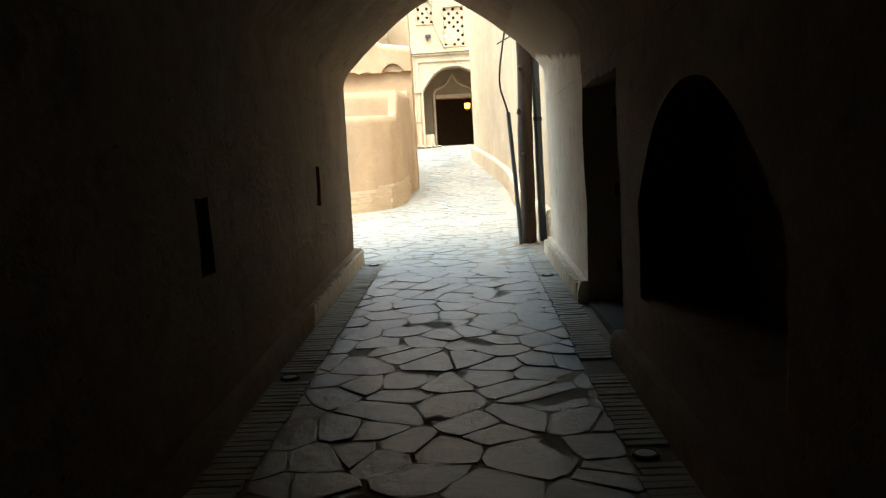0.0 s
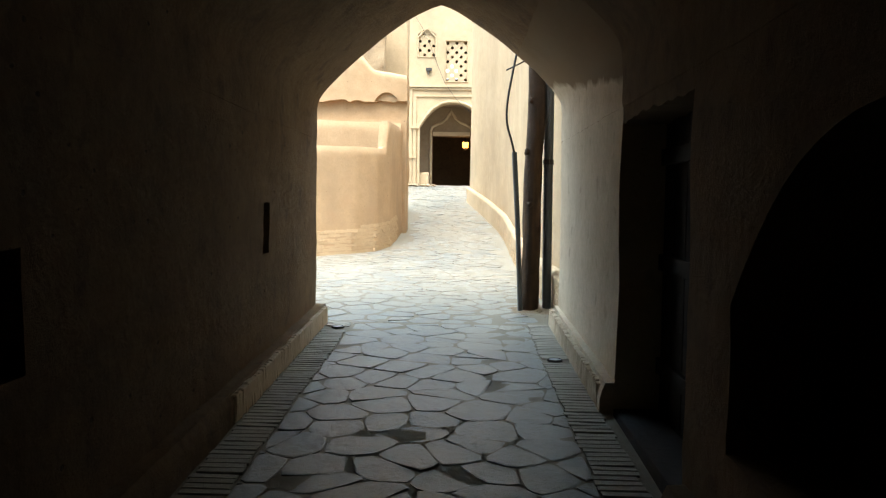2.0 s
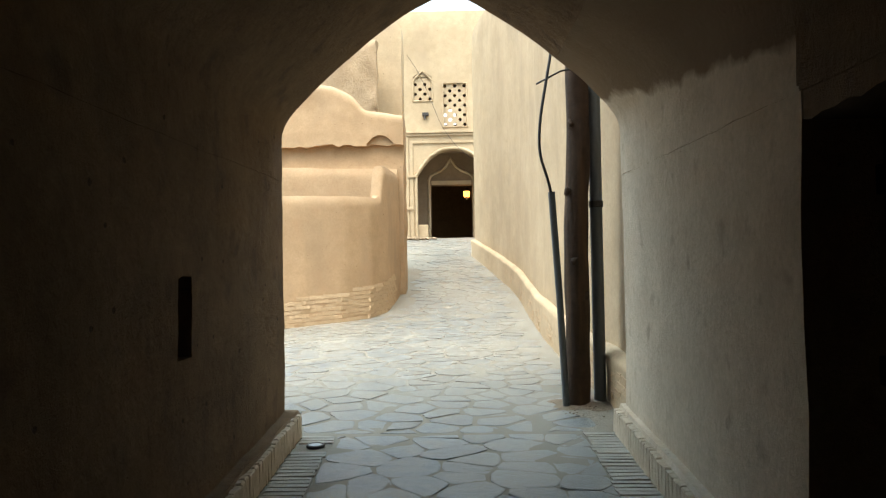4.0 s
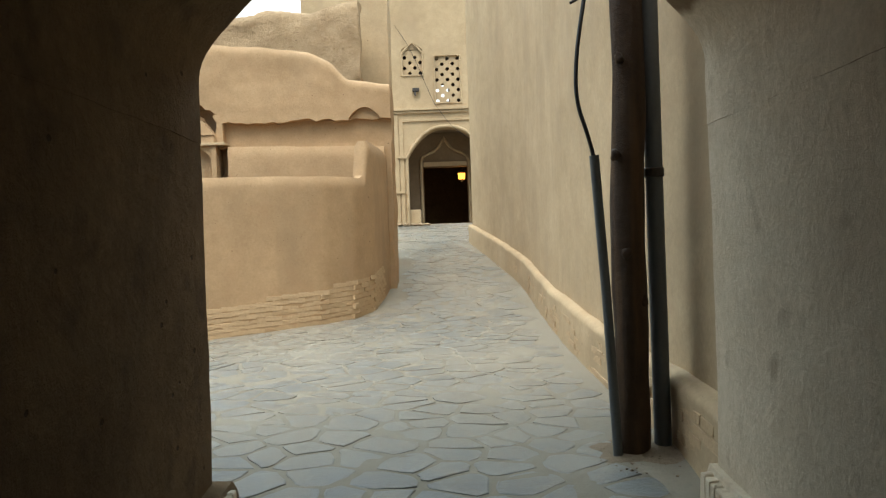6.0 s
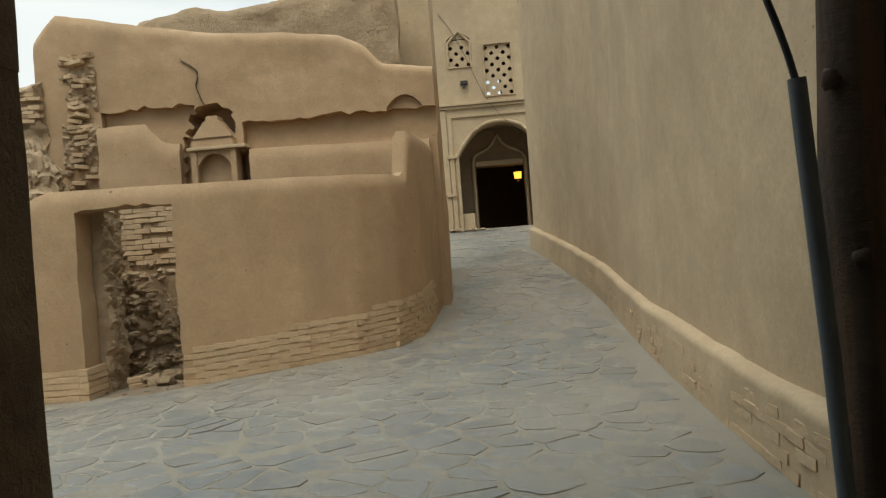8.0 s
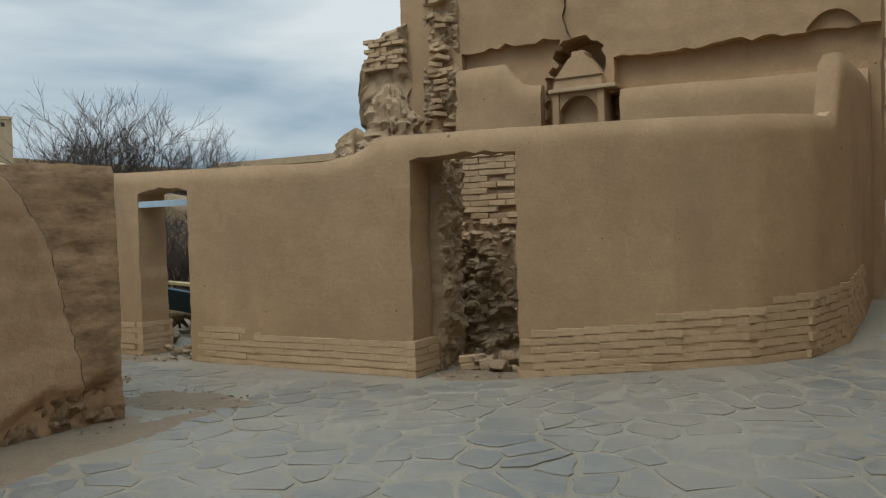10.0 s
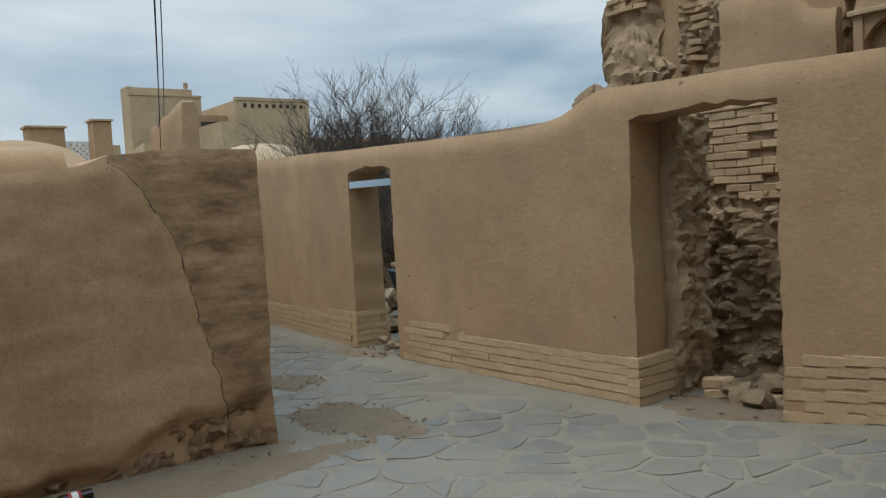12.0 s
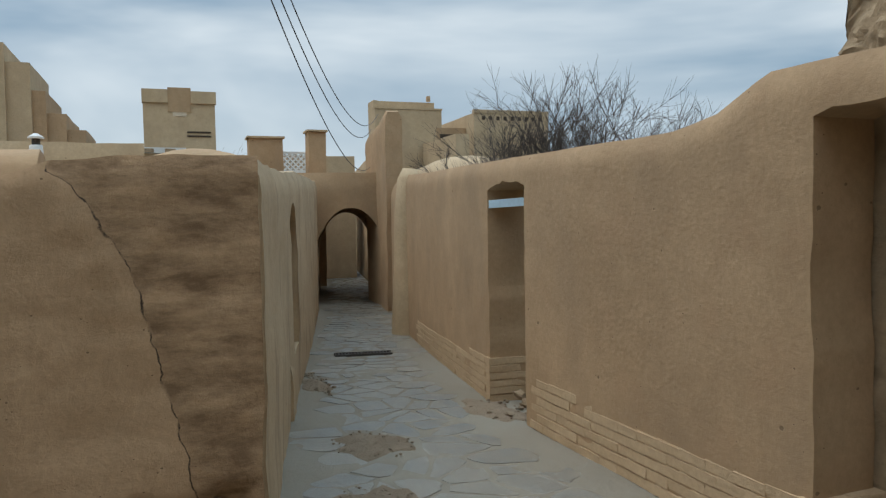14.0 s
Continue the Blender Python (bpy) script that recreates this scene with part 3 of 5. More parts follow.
cut(low_wall, [prism(ragged(-0.02, 0.98, 0.1, 2.32, 7, 0.014, rise=0.035), (-4.72, 15.4), (0.95, 0.07), 0.7, 0.3),
               prism(ragged(0.0, 0.94, 0.0, 2.19, 8, 0.012, rise=0.05), (-8.64, 15.55), (1.05, -0.09), 0.7, 0.3)])

BLOCK = [(-6.05, 9.45), (-5.95, 11.3), (-5.9, 12.3), (-5.92, 13.28)]
block = solid_wall("wall_west_2", BLOCK, [(0, 2.0), (1.9, 2.08), (2.75, 2.12), (2.95, 2.2), (3.83, 2.23)], 0.9, MUD_BROWN, ds=0.05, dz=0.05, amp=0.026, size=0.5, edge=0.03, label="rough brown mud-plastered wall end with a long crack")
for v in block.data.vertices:
    h = v.co.z - G(v.co.x, v.co.y)
    if v.co.x > -6.25:
        lip = .1 + .2 * smoothstep(v.co.y, 12.25, 12.75) + .09 * noise.noise(Vector((v.co.y * 2.6, 0, 4)))
        if h < lip and v.co.y < 13.2:
            v.co.x -= .03 + .05 * abs(noise.noise(v.co * 7)) + .03 * (lip - h) / lip
        split = 12.38 + .62 * interp((v.co.z - .55) / 1.6, CRACK_LINE)
        v.co.x += .028 * smoothstep(split - v.co.y, -.03, .03) * smoothstep(v.co.z, .9, 1.7)
        v.co.x += .010 * noise.noise(Vector((0, v.co.y * 3, v.co.z * 14)))
LANE = [(-5.97, 13.30), (-9.0, 13.86), (-13.0, 14.68), (-19.4, 15.95)]
lane_wall = solid_wall("wall_south_2", LANE, [(0, 2.22), (3, 2.36), (5, 2.5), (14, 2.9)], 0.5, MUD_STREAKED, ds=0.12, dz=0.12, amp=0.022, size=0.5, edge=0.05, label="pale mud-plastered lane wall with a tall arched niche")
cut(lane_wall, [prism(arched(3.25, 4.15, 0.75, 1.9, 2.12, 2.2), (-5.97, 13.30), (-3.03, 0.56), 0.22, 0.2)])
RIGHT = [(0.24, 24.6), (0.42, 23.3), (0.57, 22.3), (0.8, 20.5), (0.97, 18.9), (1.02, 17.0), (1.0, 14.8), (1.0, 13.2), (1.04, 11.5), (1.14, 10.3), (1.16, 9.43)]
wall_right = solid_wall("wall_east_3", RIGHT, [(0, 7.5), (30, 7.0)], 0.6, MUD_PALE, curve=1, ds=0.25, dz=0.25, amp=0.02, size=1.2, edge=0.05, label="tall buff mud-plastered wall along the lane")
PLINTH = [(x - 0.1, y) for x, y in RIGHT[:-2]] + [(1.02, 10.35), (1.0, 9.45)]
solid_wall("baseboard_4", PLINTH, [(0, .44), (4, .48), (10, .47), (13, .44), (16, .42)], 0.25, MUD_PALE, curve=1, key="g", ds=.15, dz=.07, amp=.016, size=.35, edge=.05, label="worn buff plinth along the lane wall")

RUIN = [(-7.22, 19.0), (-4.0, 19.0), (-1.24, 19.0)]
ruin = solid_wall("wall_north_2", RUIN, [(-7.22, 5.3), (-6.9, 5.6), (-4.4, 5.12), (-3.4, 5.02), (-2.6, 4.9), (-2.25, 4.72), (-2.0, 4.42), (-1.1, 4.3)], 0.7, MUD, ds=0.08, dz=0.08, amp=0.03, size=0.6, edge=0.08, key="x", label="ruined buff mud-plastered wall with a broken crest")
cut(ruin, [prism(ragged(2.9, 6.0, 3.34, 3.74, 11, 0.03, .15), (-7.0, 19.0), (1, 0), 0.16),
           prism(ragged(2.08, 2.78, 3.45, 3.96, 12, 0.06, .1, .08), (-7.0, 19.0), (1, 0), 0.5),
           prism(ragged(0.75, 2.2, 3.72, 4.04, 13, 0.05, .15, .06), (-7.0, 19.0), (1, 0), 0.13),
           prism(ragged(1.98, 2.13, 2.8, 3.6, 17, 0.03, .07), (-7.0, 19.0), (1, 0), 0.14),
           prism(ragged(2.79, 2.99, 2.8, 3.32, 16, 0.02, .07), (-7.0, 19.0), (1, 0), 0.35),
           prism(arched(5.06, 5.58, 3.62, 3.76, 3.93, 2.0), (-7.0, 19.0), (1, 0), 0.07)])
stub = solid_wall("wall_north_17", [(-8.12, 19.35), (-7.95, 19.02), (-7.6, 18.95), (-7.1, 18.97)], [(-8.12, 2.95), (-8.02, 3.3), (-7.93, 4.0), (-7.8, 4.42), (-7.55, 4.56), (-7.1, 4.64)], 0.6, ERODED, ds=.05, dz=.06, amp=.05, size=.3, edge=.1, key="x", label="eroded mud-brick stub at the end of the ruined wall")
for v in stub.data.vertices:
    c = v.co
    v.co = c + Vector((.5, 1, .3)) * (.10 * noise.noise(c * 2.6) + .09 * noise.noise(c * 7.5) + .06 * noise.noise(Vector((c.x * 9, c.y * 9, c.z * 20)))) + Vector((0, .02 * math.sin(c.z * 70) * smoothstep(c.z, 3.9, 4.2), 0))
solid_wall("wall_north_3", [(-6.4, 20.7), (-1.9, 20.7)], [(0, 5.9), (1.0, 6.1), (1.6, 5.95), (3, 6.15), (3.6, 6.05), (4.6, 6.3)], 0.5, ERODED, ds=.08, dz=.08, amp=.06, size=.35, label="crumbling mud-brick wall behind the ruin")
solid_wall("wall_north_4", [(-2.05, 21.6), (-1.42, 21.6)], [(0, 7.2), (.3, 7.2), (.75, 6.6)], 0.8, MUD_PALE, ds=.2, dz=.25, amp=.02, label="tall buff mud-plastered wall stub")

solid_wall("wall_south_4", [(-2.34, 9.4), (-6.2, 9.44)], [(0, 3.9), (2, 3.7), (4, 3.6)], 0.5, MUD, ds=.2, dz=.2, amp=.02, size=.8, label="plain mud wall beside the mouth of the passage")
# the far gatehouse facade
FY = 29.0
facade = solid_wall("wall_north_6", [(-4.5, FY), (3.0, FY)], [(0, 9.4), (8, 9.4)], 0.8, MUD_PALE, ds=0.3, dz=0.3, amp=0.01, size=1.5, label="buff plastered gatehouse front with lattice windows")
cut(facade, [prism(arched(-1.52, 0.85, 1.6, 4.1, 4.98, 2.4), (0, FY), (1, 0), 1.2, 0.3)])
back_wall = solid_wall("wall_north_7", [(-2.6, FY + 1.6), (2.0, FY + 1.6)], [(0, 5.6), (8, 5.6)], 0.4, MUD_BROWN_PLAIN, ds=0.3, dz=0.3, amp=0.008, size=1.0, label="plastered back wall of the portal recess, darkened for its shade")
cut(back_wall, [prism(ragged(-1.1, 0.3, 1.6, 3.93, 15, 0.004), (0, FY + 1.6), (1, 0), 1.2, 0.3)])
# Recess and gate room use darkened plasters that carry their shade.
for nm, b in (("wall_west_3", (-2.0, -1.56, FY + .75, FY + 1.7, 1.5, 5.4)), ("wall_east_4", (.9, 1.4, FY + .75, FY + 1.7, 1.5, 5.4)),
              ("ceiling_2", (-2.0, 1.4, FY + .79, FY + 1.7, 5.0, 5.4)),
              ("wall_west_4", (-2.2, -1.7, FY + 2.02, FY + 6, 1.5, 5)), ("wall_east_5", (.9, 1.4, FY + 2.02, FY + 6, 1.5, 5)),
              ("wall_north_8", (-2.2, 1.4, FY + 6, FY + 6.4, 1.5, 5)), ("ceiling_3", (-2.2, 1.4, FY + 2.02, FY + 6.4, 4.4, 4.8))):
    tagged(obj(nm, boxed(*b, cuts=2), MUD_TUNNEL if FY + 1.9 < b[2] else MUD_BROWN_PLAIN), "plain plastered wall of the gatehouse, darkened for its shade", "wall", kind="structure")

# the vaulted bridge across the west lane
AT, ALONG = Vector((-19.45, 16.83, 0)), Vector((0.19, 0.98, 0)).normalized()
_p0, _p1 = AT - ALONG * 1.6, AT + ALONG * 1.9
bridge = solid_wall("wall_west_5", [(_p0.x, _p0.y), (_p1.x, _p1.y)], [(0, 3.1), (5, 3.05)], 6.0, MUD, ds=.2, dz=.2, amp=.02, size=.7, label="mud-plastered bridge wall with a vaulted passage under it")
cut(bridge, [prism(arched(-0.9, 0.66, -0.4, 1.5, 2.3, 2.3), (AT.x, AT.y), (ALONG.x, ALONG.y), 7.0, 0.4)])
solid_wall("wall_north_9", [(-19.3, 17.48), (-14.0, 16.42)], [(0, 2.75), (5.5, 2.68)], 0.4, MUD, ds=.15, dz=.15, amp=.02, label="buff mud-plastered lane wall")

solid_wall("baseboard_5", [(-8.6, 13.8), (-8.95, 13.87)], [(0, .55), (1, .5)], .3, MUD_PALE, key="g", ds=.08, dz=.1, amp=.02, edge=.08, label="low worn plaster buttress in the lane")
solid_wall("wall_north_10", [(-39, 20.95), (-25.6, 18.65)], [(0, 4.2), (20, 4.0)], .5, MUD_PALE, ds=.5, dz=.4, amp=.03, label="pale mud wall of the lane beyond the bridge")
far_end = solid_wall("wall_west_6", [(-39, 19.0), (-39, 22)], [(0, 4.2), (4, 4.2)], .5, MUD, ds=.4, dz=.4, amp=.02, label="mud wall closing the lane with a dark doorway")
cut(far_end, [prism(ragged(.75, 1.5, -.2, 2.0, 31, .02), (-39, 19.0), (0, 1), .35, .2)])
solid_wall("wall_south_3", [(-25.6, 17.3), (-39, 19.3)], [(0, 3.2), (20, 3.2)], .5, MUD, ds=.5, dz=.4, amp=.03, label="mud wall of the lane beyond the bridge")
bt = bmesh.new()
lathe(bt, [(.34, -.1), (.33, .3), (.27, 1.1), (.24, 1.9), (.2, 2.45), (.1, 2.62)], (-14.15, 16.5, .17), 16)
for v in bt.verts:
    v.co += rough3(v.co, .03, .5)
tagged(obj("trim_1", bt, MUD_PALE, smooth=60), "rounded pale mud-plaster buttress in the lane", "buttress", kind="structure")


# ---- helpers for pieces ----
def along(pts, s):
    """Point and direction at s metres along a plan line."""
    for a, b in zip(pts, pts[1:]):
        a, b = Vector(a), Vector(b)
        d = (b - a).length
        if s <= d:
            return a.lerp(b, s / d), (b - a).normalized()
        s -= d
    return Vector(pts[-1]), (Vector(pts[-1]) - Vector(pts[-2])).normalized()


def run_length(pts):
    return sum((Vector(b) - Vector(a)).length for a, b in zip(pts, pts[1:]))


def worn_brick(name, lx, ly, lz, seed, mat=None, worn=.16, filled=False):
    """One brick mesh with rounded, chipped edges."""
    rnd = random.Random(seed)
    mat = mat or BRICK
    bm = bmesh.new()
    box(bm, -lx / 2, lx / 2, -ly / 2, ly / 2, -lz / 2, lz / 2)
    # where mortar fills the upright joints only the long edges are worn round
    rims = [e for e in bm.edges if not filled or abs(e.verts[0].co.x - e.verts[1].co.x) > lx / 2]
    bmesh.ops.bevel(bm, geom=rims, offset=min(lx, ly, lz) * worn, segments=2 if filled else 1, affect="EDGES")
    for v in bm.verts:
        v.co += Vector((rnd.uniform(-1, 1), rnd.uniform(-1, 1), rnd.uniform(-1, 1))) * (.003 if filled else .004)
    me = bpy.data.meshes.new(name)
    bm.to_mesh(me)
    bm.free()
    me.materials.append(mat)
    return me


def piece(name, me, m, parent):
    ob = new(name, me)
    ob.matrix_world = m
    ob.parent = parent
    return ob


def rock(bm, c, r, seed, squash=.75):
    rnd = random.Random(seed)
    res = bmesh.ops.create_icosphere(bm, subdivisions=2, radius=1.0)
    sc = Vector((r * rnd.uniform(.8, 1.3), r * rnd.uniform(.8, 1.3), r * squash * rnd.uniform(.8, 1.2)))
    off = Vector((rnd.uniform(-50, 50), rnd.uniform(-50, 50), rnd.uniform(-50, 50)))
    for v in res["verts"]:
        k = 1 + .5 * noise.noise(v.co * 1.1 + off) + .3 * noise.noise(v.co * 2.6 + off) + .12 * noise.noise(v.co * 7 + off)
        v.co = Vector((v.co.x * sc.x * k, v.co.y * sc.y * k, v.co.z * sc.z * k)) + Vector(c)


def rough_face(name, x0, x1, z0, z1, y, step, depth, seed, mat, label, top=None, lean=0.0, blocks=1.0):
    """A crumbling upright face with hollows, closed at the back."""
    off = Vector((seed * 7.3, seed * 3.1, 0))
    nx, nz = int((x1 - x0) / step), int((z1 - z0) / step)
    bm = bmesh.new()
    g = []
    for i in range(nx + 1):
        col = []
        for k in range(nz + 1):
            x, z = x0 + (x1 - x0) * i / nx, z0 + (z1 - z0) * k / nz
            if top:
                z = z0 + (top(x) - z0) * k / nz
            p = Vector((x, 0, z)) + off
            dist, near_pts = noise.voronoi(Vector((p.x * 5.2 + .5 * noise.noise(p * 4), p.y, p.z * 9.0 + .5 * noise.noise(p * 4 + off))))
            lump = min(1.0, (dist[1] - dist[0]) * 3.2)
            d = .75 - .38 * blocks * lump * (.4 + .6 * abs(noise.noise(p * 1.1 + off))) + .7 * noise.noise(p * 1.6) + .35 * blocks * noise.cell(near_pts[0] * 3.7) * .6 + (1 - blocks) * (.45 * noise.noise(p * 4.3 + off) + .6 * abs(noise.noise(p * 7.1)) + .45 * noise.noise(p * 15 + off) + .3 * noise.noise(p * 31)) + .4 * noise.noise(p * 11) + .25 * noise.noise(p * 27)
            col.append(bm.verts.new((x + .02 * noise.noise(p * 9), y + depth * (d - .5) + lean * (z - z0), z + .02 * noise.noise(p * 8 + off))))
        g.append(col)
    for i in range(nx):
        for k in range(nz):
            bm.faces.new((g[i][k], g[i + 1][k], g[i + 1][k + 1], g[i][k + 1]))
    ring = [g[i][0] for i in range(nx + 1)] + [g[nx][k] for k in range(1, nz + 1)] + [g[i][nz] for i in range(nx - 1, -1, -1)] + [g[0][k] for k in range(nz - 1, 0, -1)]
    back = [bm.verts.new((v.co.x, y + depth + .6 + lean * 2, v.co.z)) for v in ring]
    for a in range(len(ring)):
        b = (a + 1) % len(ring)
        bm.faces.new((ring[b], ring[a], back[a], back[b]))
    bm.faces.new(back)
    return tagged(obj(name, bm, mat, smooth=30), label, "wall", kind="structure")


# ---- the ruin behind the low wall ----
rough_face("wall_north_11", -6.4, -2.4, 0.15, 2.0, 16.42, .024, .22, 2, ERODED, "crumbling rubble and earth face behind the doorway", top=lambda x: 1.78 + .1 * noise.noise(Vector((x * 3, 0, 0))), lean=.16, blocks=.45)
solid_wall("wall_north_18", [(-6.4, 16.7), (-2.4, 16.7)], [(0, 2.55), (5, 2.5)], .4, ERODED, ds=.08, dz=.08, amp=.012, size=.3, label="old mud-brick wall behind the doorway")
rough_face("wall_north_12", -6.84, -6.28, 2.7, 4.98, 18.96, .026, .13, 5, ERODED, "broken scar of mud bricks in the ruined wall")
_foot = rough_face("wall_west_9", 0.0, 2.7, 0.15, .7, 0.0, .016, .09, 14, SHADE_EARTH, "broken earth foot of the cracked wall, undercut shade in its colour", top=lambda x: .44 + .17 * smoothstep(x, 1.7, 2.2) + .06 * noise.noise(Vector((x * 2.6, 1, 0))) + .03 * noise.noise(Vector((x * 9, 2, 0))), blocks=.3)
_foot.matrix_world = pose(-5.945, 10.55, 0, 0, 0, 90)
_side = rough_face("wall_west_7", 0.0, .36, 0.15, 2.36, 0.0, .022, .1, 9, ERODED, "broken masonry return behind the doorway", blocks=.3)
_side.matrix_world = pose(-4.62, 15.76, 0, 0, 0, 90)
solid_wall("wall_north_13", [(-6.26, 18.86), (-5.03, 18.86)], [(0, 3.84), (.75, 3.82), (.9, 3.56), (1.15, 3.49)], .2, MUD, ds=.1, dz=.1, amp=.02, size=.4, edge=.06, label="smooth plastered dado of the ruin")
solid_wall("wall_north_14", [(-3.98, 18.84), (-1.35, 18.86)], [(0, 3.33), (3, 3.24)], .2, MUD, ds=.1, dz=.1, amp=.014, size=.5, edge=.05, label="smooth plastered dado of the ruin")


def fireplace():
    """The plastered hearth with a stepped hood, left standing in the ruin."""
    e = empty("fireplace", Matrix.Translation((-4.51, 18.88, 2.4)))
    tagged(e, "old plastered wall hearth with a tapering hood", "fireplace")
    for x0, x1 in ((-.34, -.25), (.25, .34)):
        bm = bmesh.new()
        box(bm, x0, x1, -.05, .2, -.2, .95, .012)
        obj("pillar", bm, MUD, e)
    bm = bmesh.new()
    box(bm, -.38, .5, -.09, .2, .95, 1.0, .012)
    obj("mantel", bm, MUD_PALE, e, "thin projecting mantel shelf")
    bm = bmesh.new()
    pr = [(-.32, 1.0), (.32, 1.0), (.3, 1.13), (.12, 1.37), (.09, 1.38), (.08, 1.45), (-.08, 1.45), (-.09, 1.38), (-.12, 1.37), (-.3, 1.13)]
    f = [bm.verts.new((x, -.06 + .1 * (z - 1), z)) for x, z in pr]
    b = [bm.verts.new((x, .25, z)) for x, z in pr]
    for i in range(len(pr)):
        k = (i + 1) % len(pr)
        bm.faces.new((f[i], f[k], b[k], b[i]))
    bm.faces.new(f[::-1])
    bm.faces.new(b)
    bmesh.ops.recalc_face_normals(bm, faces=bm.faces)
    obj("hood", bm, MUD, e)
    bm = bmesh.new()
    box(bm, -.31, .31, -.068, .0, 1.12, 1.135, .004)
    obj("moulding", bm, MUD_BROWN_PLAIN, e)
    bm = bmesh.new()
    box(bm, -.26, .26, .16, .22, -.2, .95, 0)
    obj("back_panel", bm, MUD_TUNNEL, e)
    bm = bmesh.new()
    ar = arched(-.25, .25, .7, .72, .9, 2.5, 8)[2:]
    pts = [(-.25, .95)] + [(.25, .95)] + ar
    f = [bm.verts.new((x, -.02, z)) for x, z in pts]
    b = [bm.verts.new((x, .1, z)) for x, z in pts]
    for i in range(len(pts)):
        k = (i + 1) % len(pts)
        bm.faces.new((f[i], f[k], b[k], b[i]))
    bm.faces.new(f[::-1])
    bm.faces.new(b)
    bmesh.ops.recalc_face_normals(bm, faces=bm.faces)
    obj("arch", bm, MUD, e)


fireplace()


def mud_mass(x, y, top, wide, seed, label):
    """A collapsed mound of melted mud and bricks, standing on the ground."""
    bm = bmesh.new()
    off = Vector((seed * 5.1, seed * 2.3, 0))
    sides, rows = 60, 70
    z0 = G(x, y) - .1
    rings = []
    for k in range(rows + 1):
        t = k / rows
        ring = []
        for i in range(sides):
            a = 2 * math.pi * i / sides
            q = Vector((math.cos(a), math.sin(a), t * 8))
            r = wide * (1.35 - .8 * t) * math.sqrt(max(0.0, 1 - t ** 8)) * (1 + .5 * noise.noise(q * 1.1 + off) + .28 * noise.noise(q * 2.7 + off) + .3 * noise.noise(q * 6 + off) + .16 * noise.noise(q * 13 + off))
            ring.append(bm.verts.new((x + q.x * r, y + q.y * r * .6, z0 + (top - z0) * t + .05 * noise.noise(q * 3 + off))))
        rings.append(ring)
    for ra, rb in zip(rings, rings[1:]):
        for i in range(sides):
            bm.faces.new((ra[i], ra[(i + 1) % sides], rb[(i + 1) % sides], rb[i]))
    bm.faces.new(rings[0][::-1])
    bm.faces.new(rings[-1])
    tagged(obj("collapsed_mud", bm, ERODED, smooth=22), label, "rubble")


mud_mass(-6.98, 18.35, 3.66, .62, 3, "pale mound of collapsed mud against the ruined wall")
mud_mass(-7.6, 18.35, 3.1, .6, 8, "low mound of collapsed mud behind the wall")
_rr = random.Random(5)
for (cx, cy, cz, r, n, spread) in ((-4.15, 15.85, .45, .08, 6, .2), (-3.9, 15.95, .42, .07, 6, .15), (-8.2, 15.9, .33, .06, 9, .25)):
    for i in range(n):
        bm = bmesh.new()
        rock(bm, (0, 0, 0), r * _rr.uniform(.6, 1.15), _rr.random())
        ob = obj("rubble_lump", bm, RUBBLE, smooth=30)
        ob.location = (cx + _rr.uniform(-spread, spread), cy + _rr.uniform(-.25, .25), cz + r * .3 + _rr.uniform(-.1, .15) * (r / .2))
        tagged(ob, "broken lump of dried mud and brick rubble", "rubble", "fallen rubble of the ruin")

# ---- the passage: door, lights in the floor ----
def plank_door():
    e = empty("door_1", Matrix.Translation((XR + .3, 5.02, G(1, 5.8))))
    tagged(e, "plank door standing in the passage doorway, coloured near black for its shade", "door", kind="structure")
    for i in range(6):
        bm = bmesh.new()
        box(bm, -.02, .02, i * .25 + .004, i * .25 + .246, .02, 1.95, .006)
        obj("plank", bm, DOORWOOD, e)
    # Dark sill added over the recess floor, standing in for its shade.
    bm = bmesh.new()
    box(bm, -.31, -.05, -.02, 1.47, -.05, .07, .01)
    obj("threshold", bm, DOORWOOD, e, "dark sill added where the recess floor lies in shade")
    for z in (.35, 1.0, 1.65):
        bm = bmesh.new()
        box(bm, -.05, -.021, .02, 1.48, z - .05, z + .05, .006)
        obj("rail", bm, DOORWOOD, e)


plank_door()

def floor_light(x, y):
    e = empty("floor_light", Matrix.Translation((x, y, G(x, y) + .006)))
    tagged(e, "round recessed glass light set in the brick edging", "floor light", "lights in the passage floor")
    bm = bmesh.new()
    lathe(bm, [(.062, 0), (.062, .014), (.055, .018), (.05, .018), (.05, .008)], (0, 0, 0), 20)
    obj("ring", bm, STEEL, e)
    bm = bmesh.new()
    lathe(bm, [(.049, .004), (.049, .014), (.03, .019), (.004, .021)], (0, 0, 0), 20)
    obj("lens", bm, FROST, e, "frosted glass lens")


for _x, _y in ((-1.24, 4.74), (.73, 3.29), (-1.2, 9.14), (.76, 7.9)):
    floor_light(_x, _y)


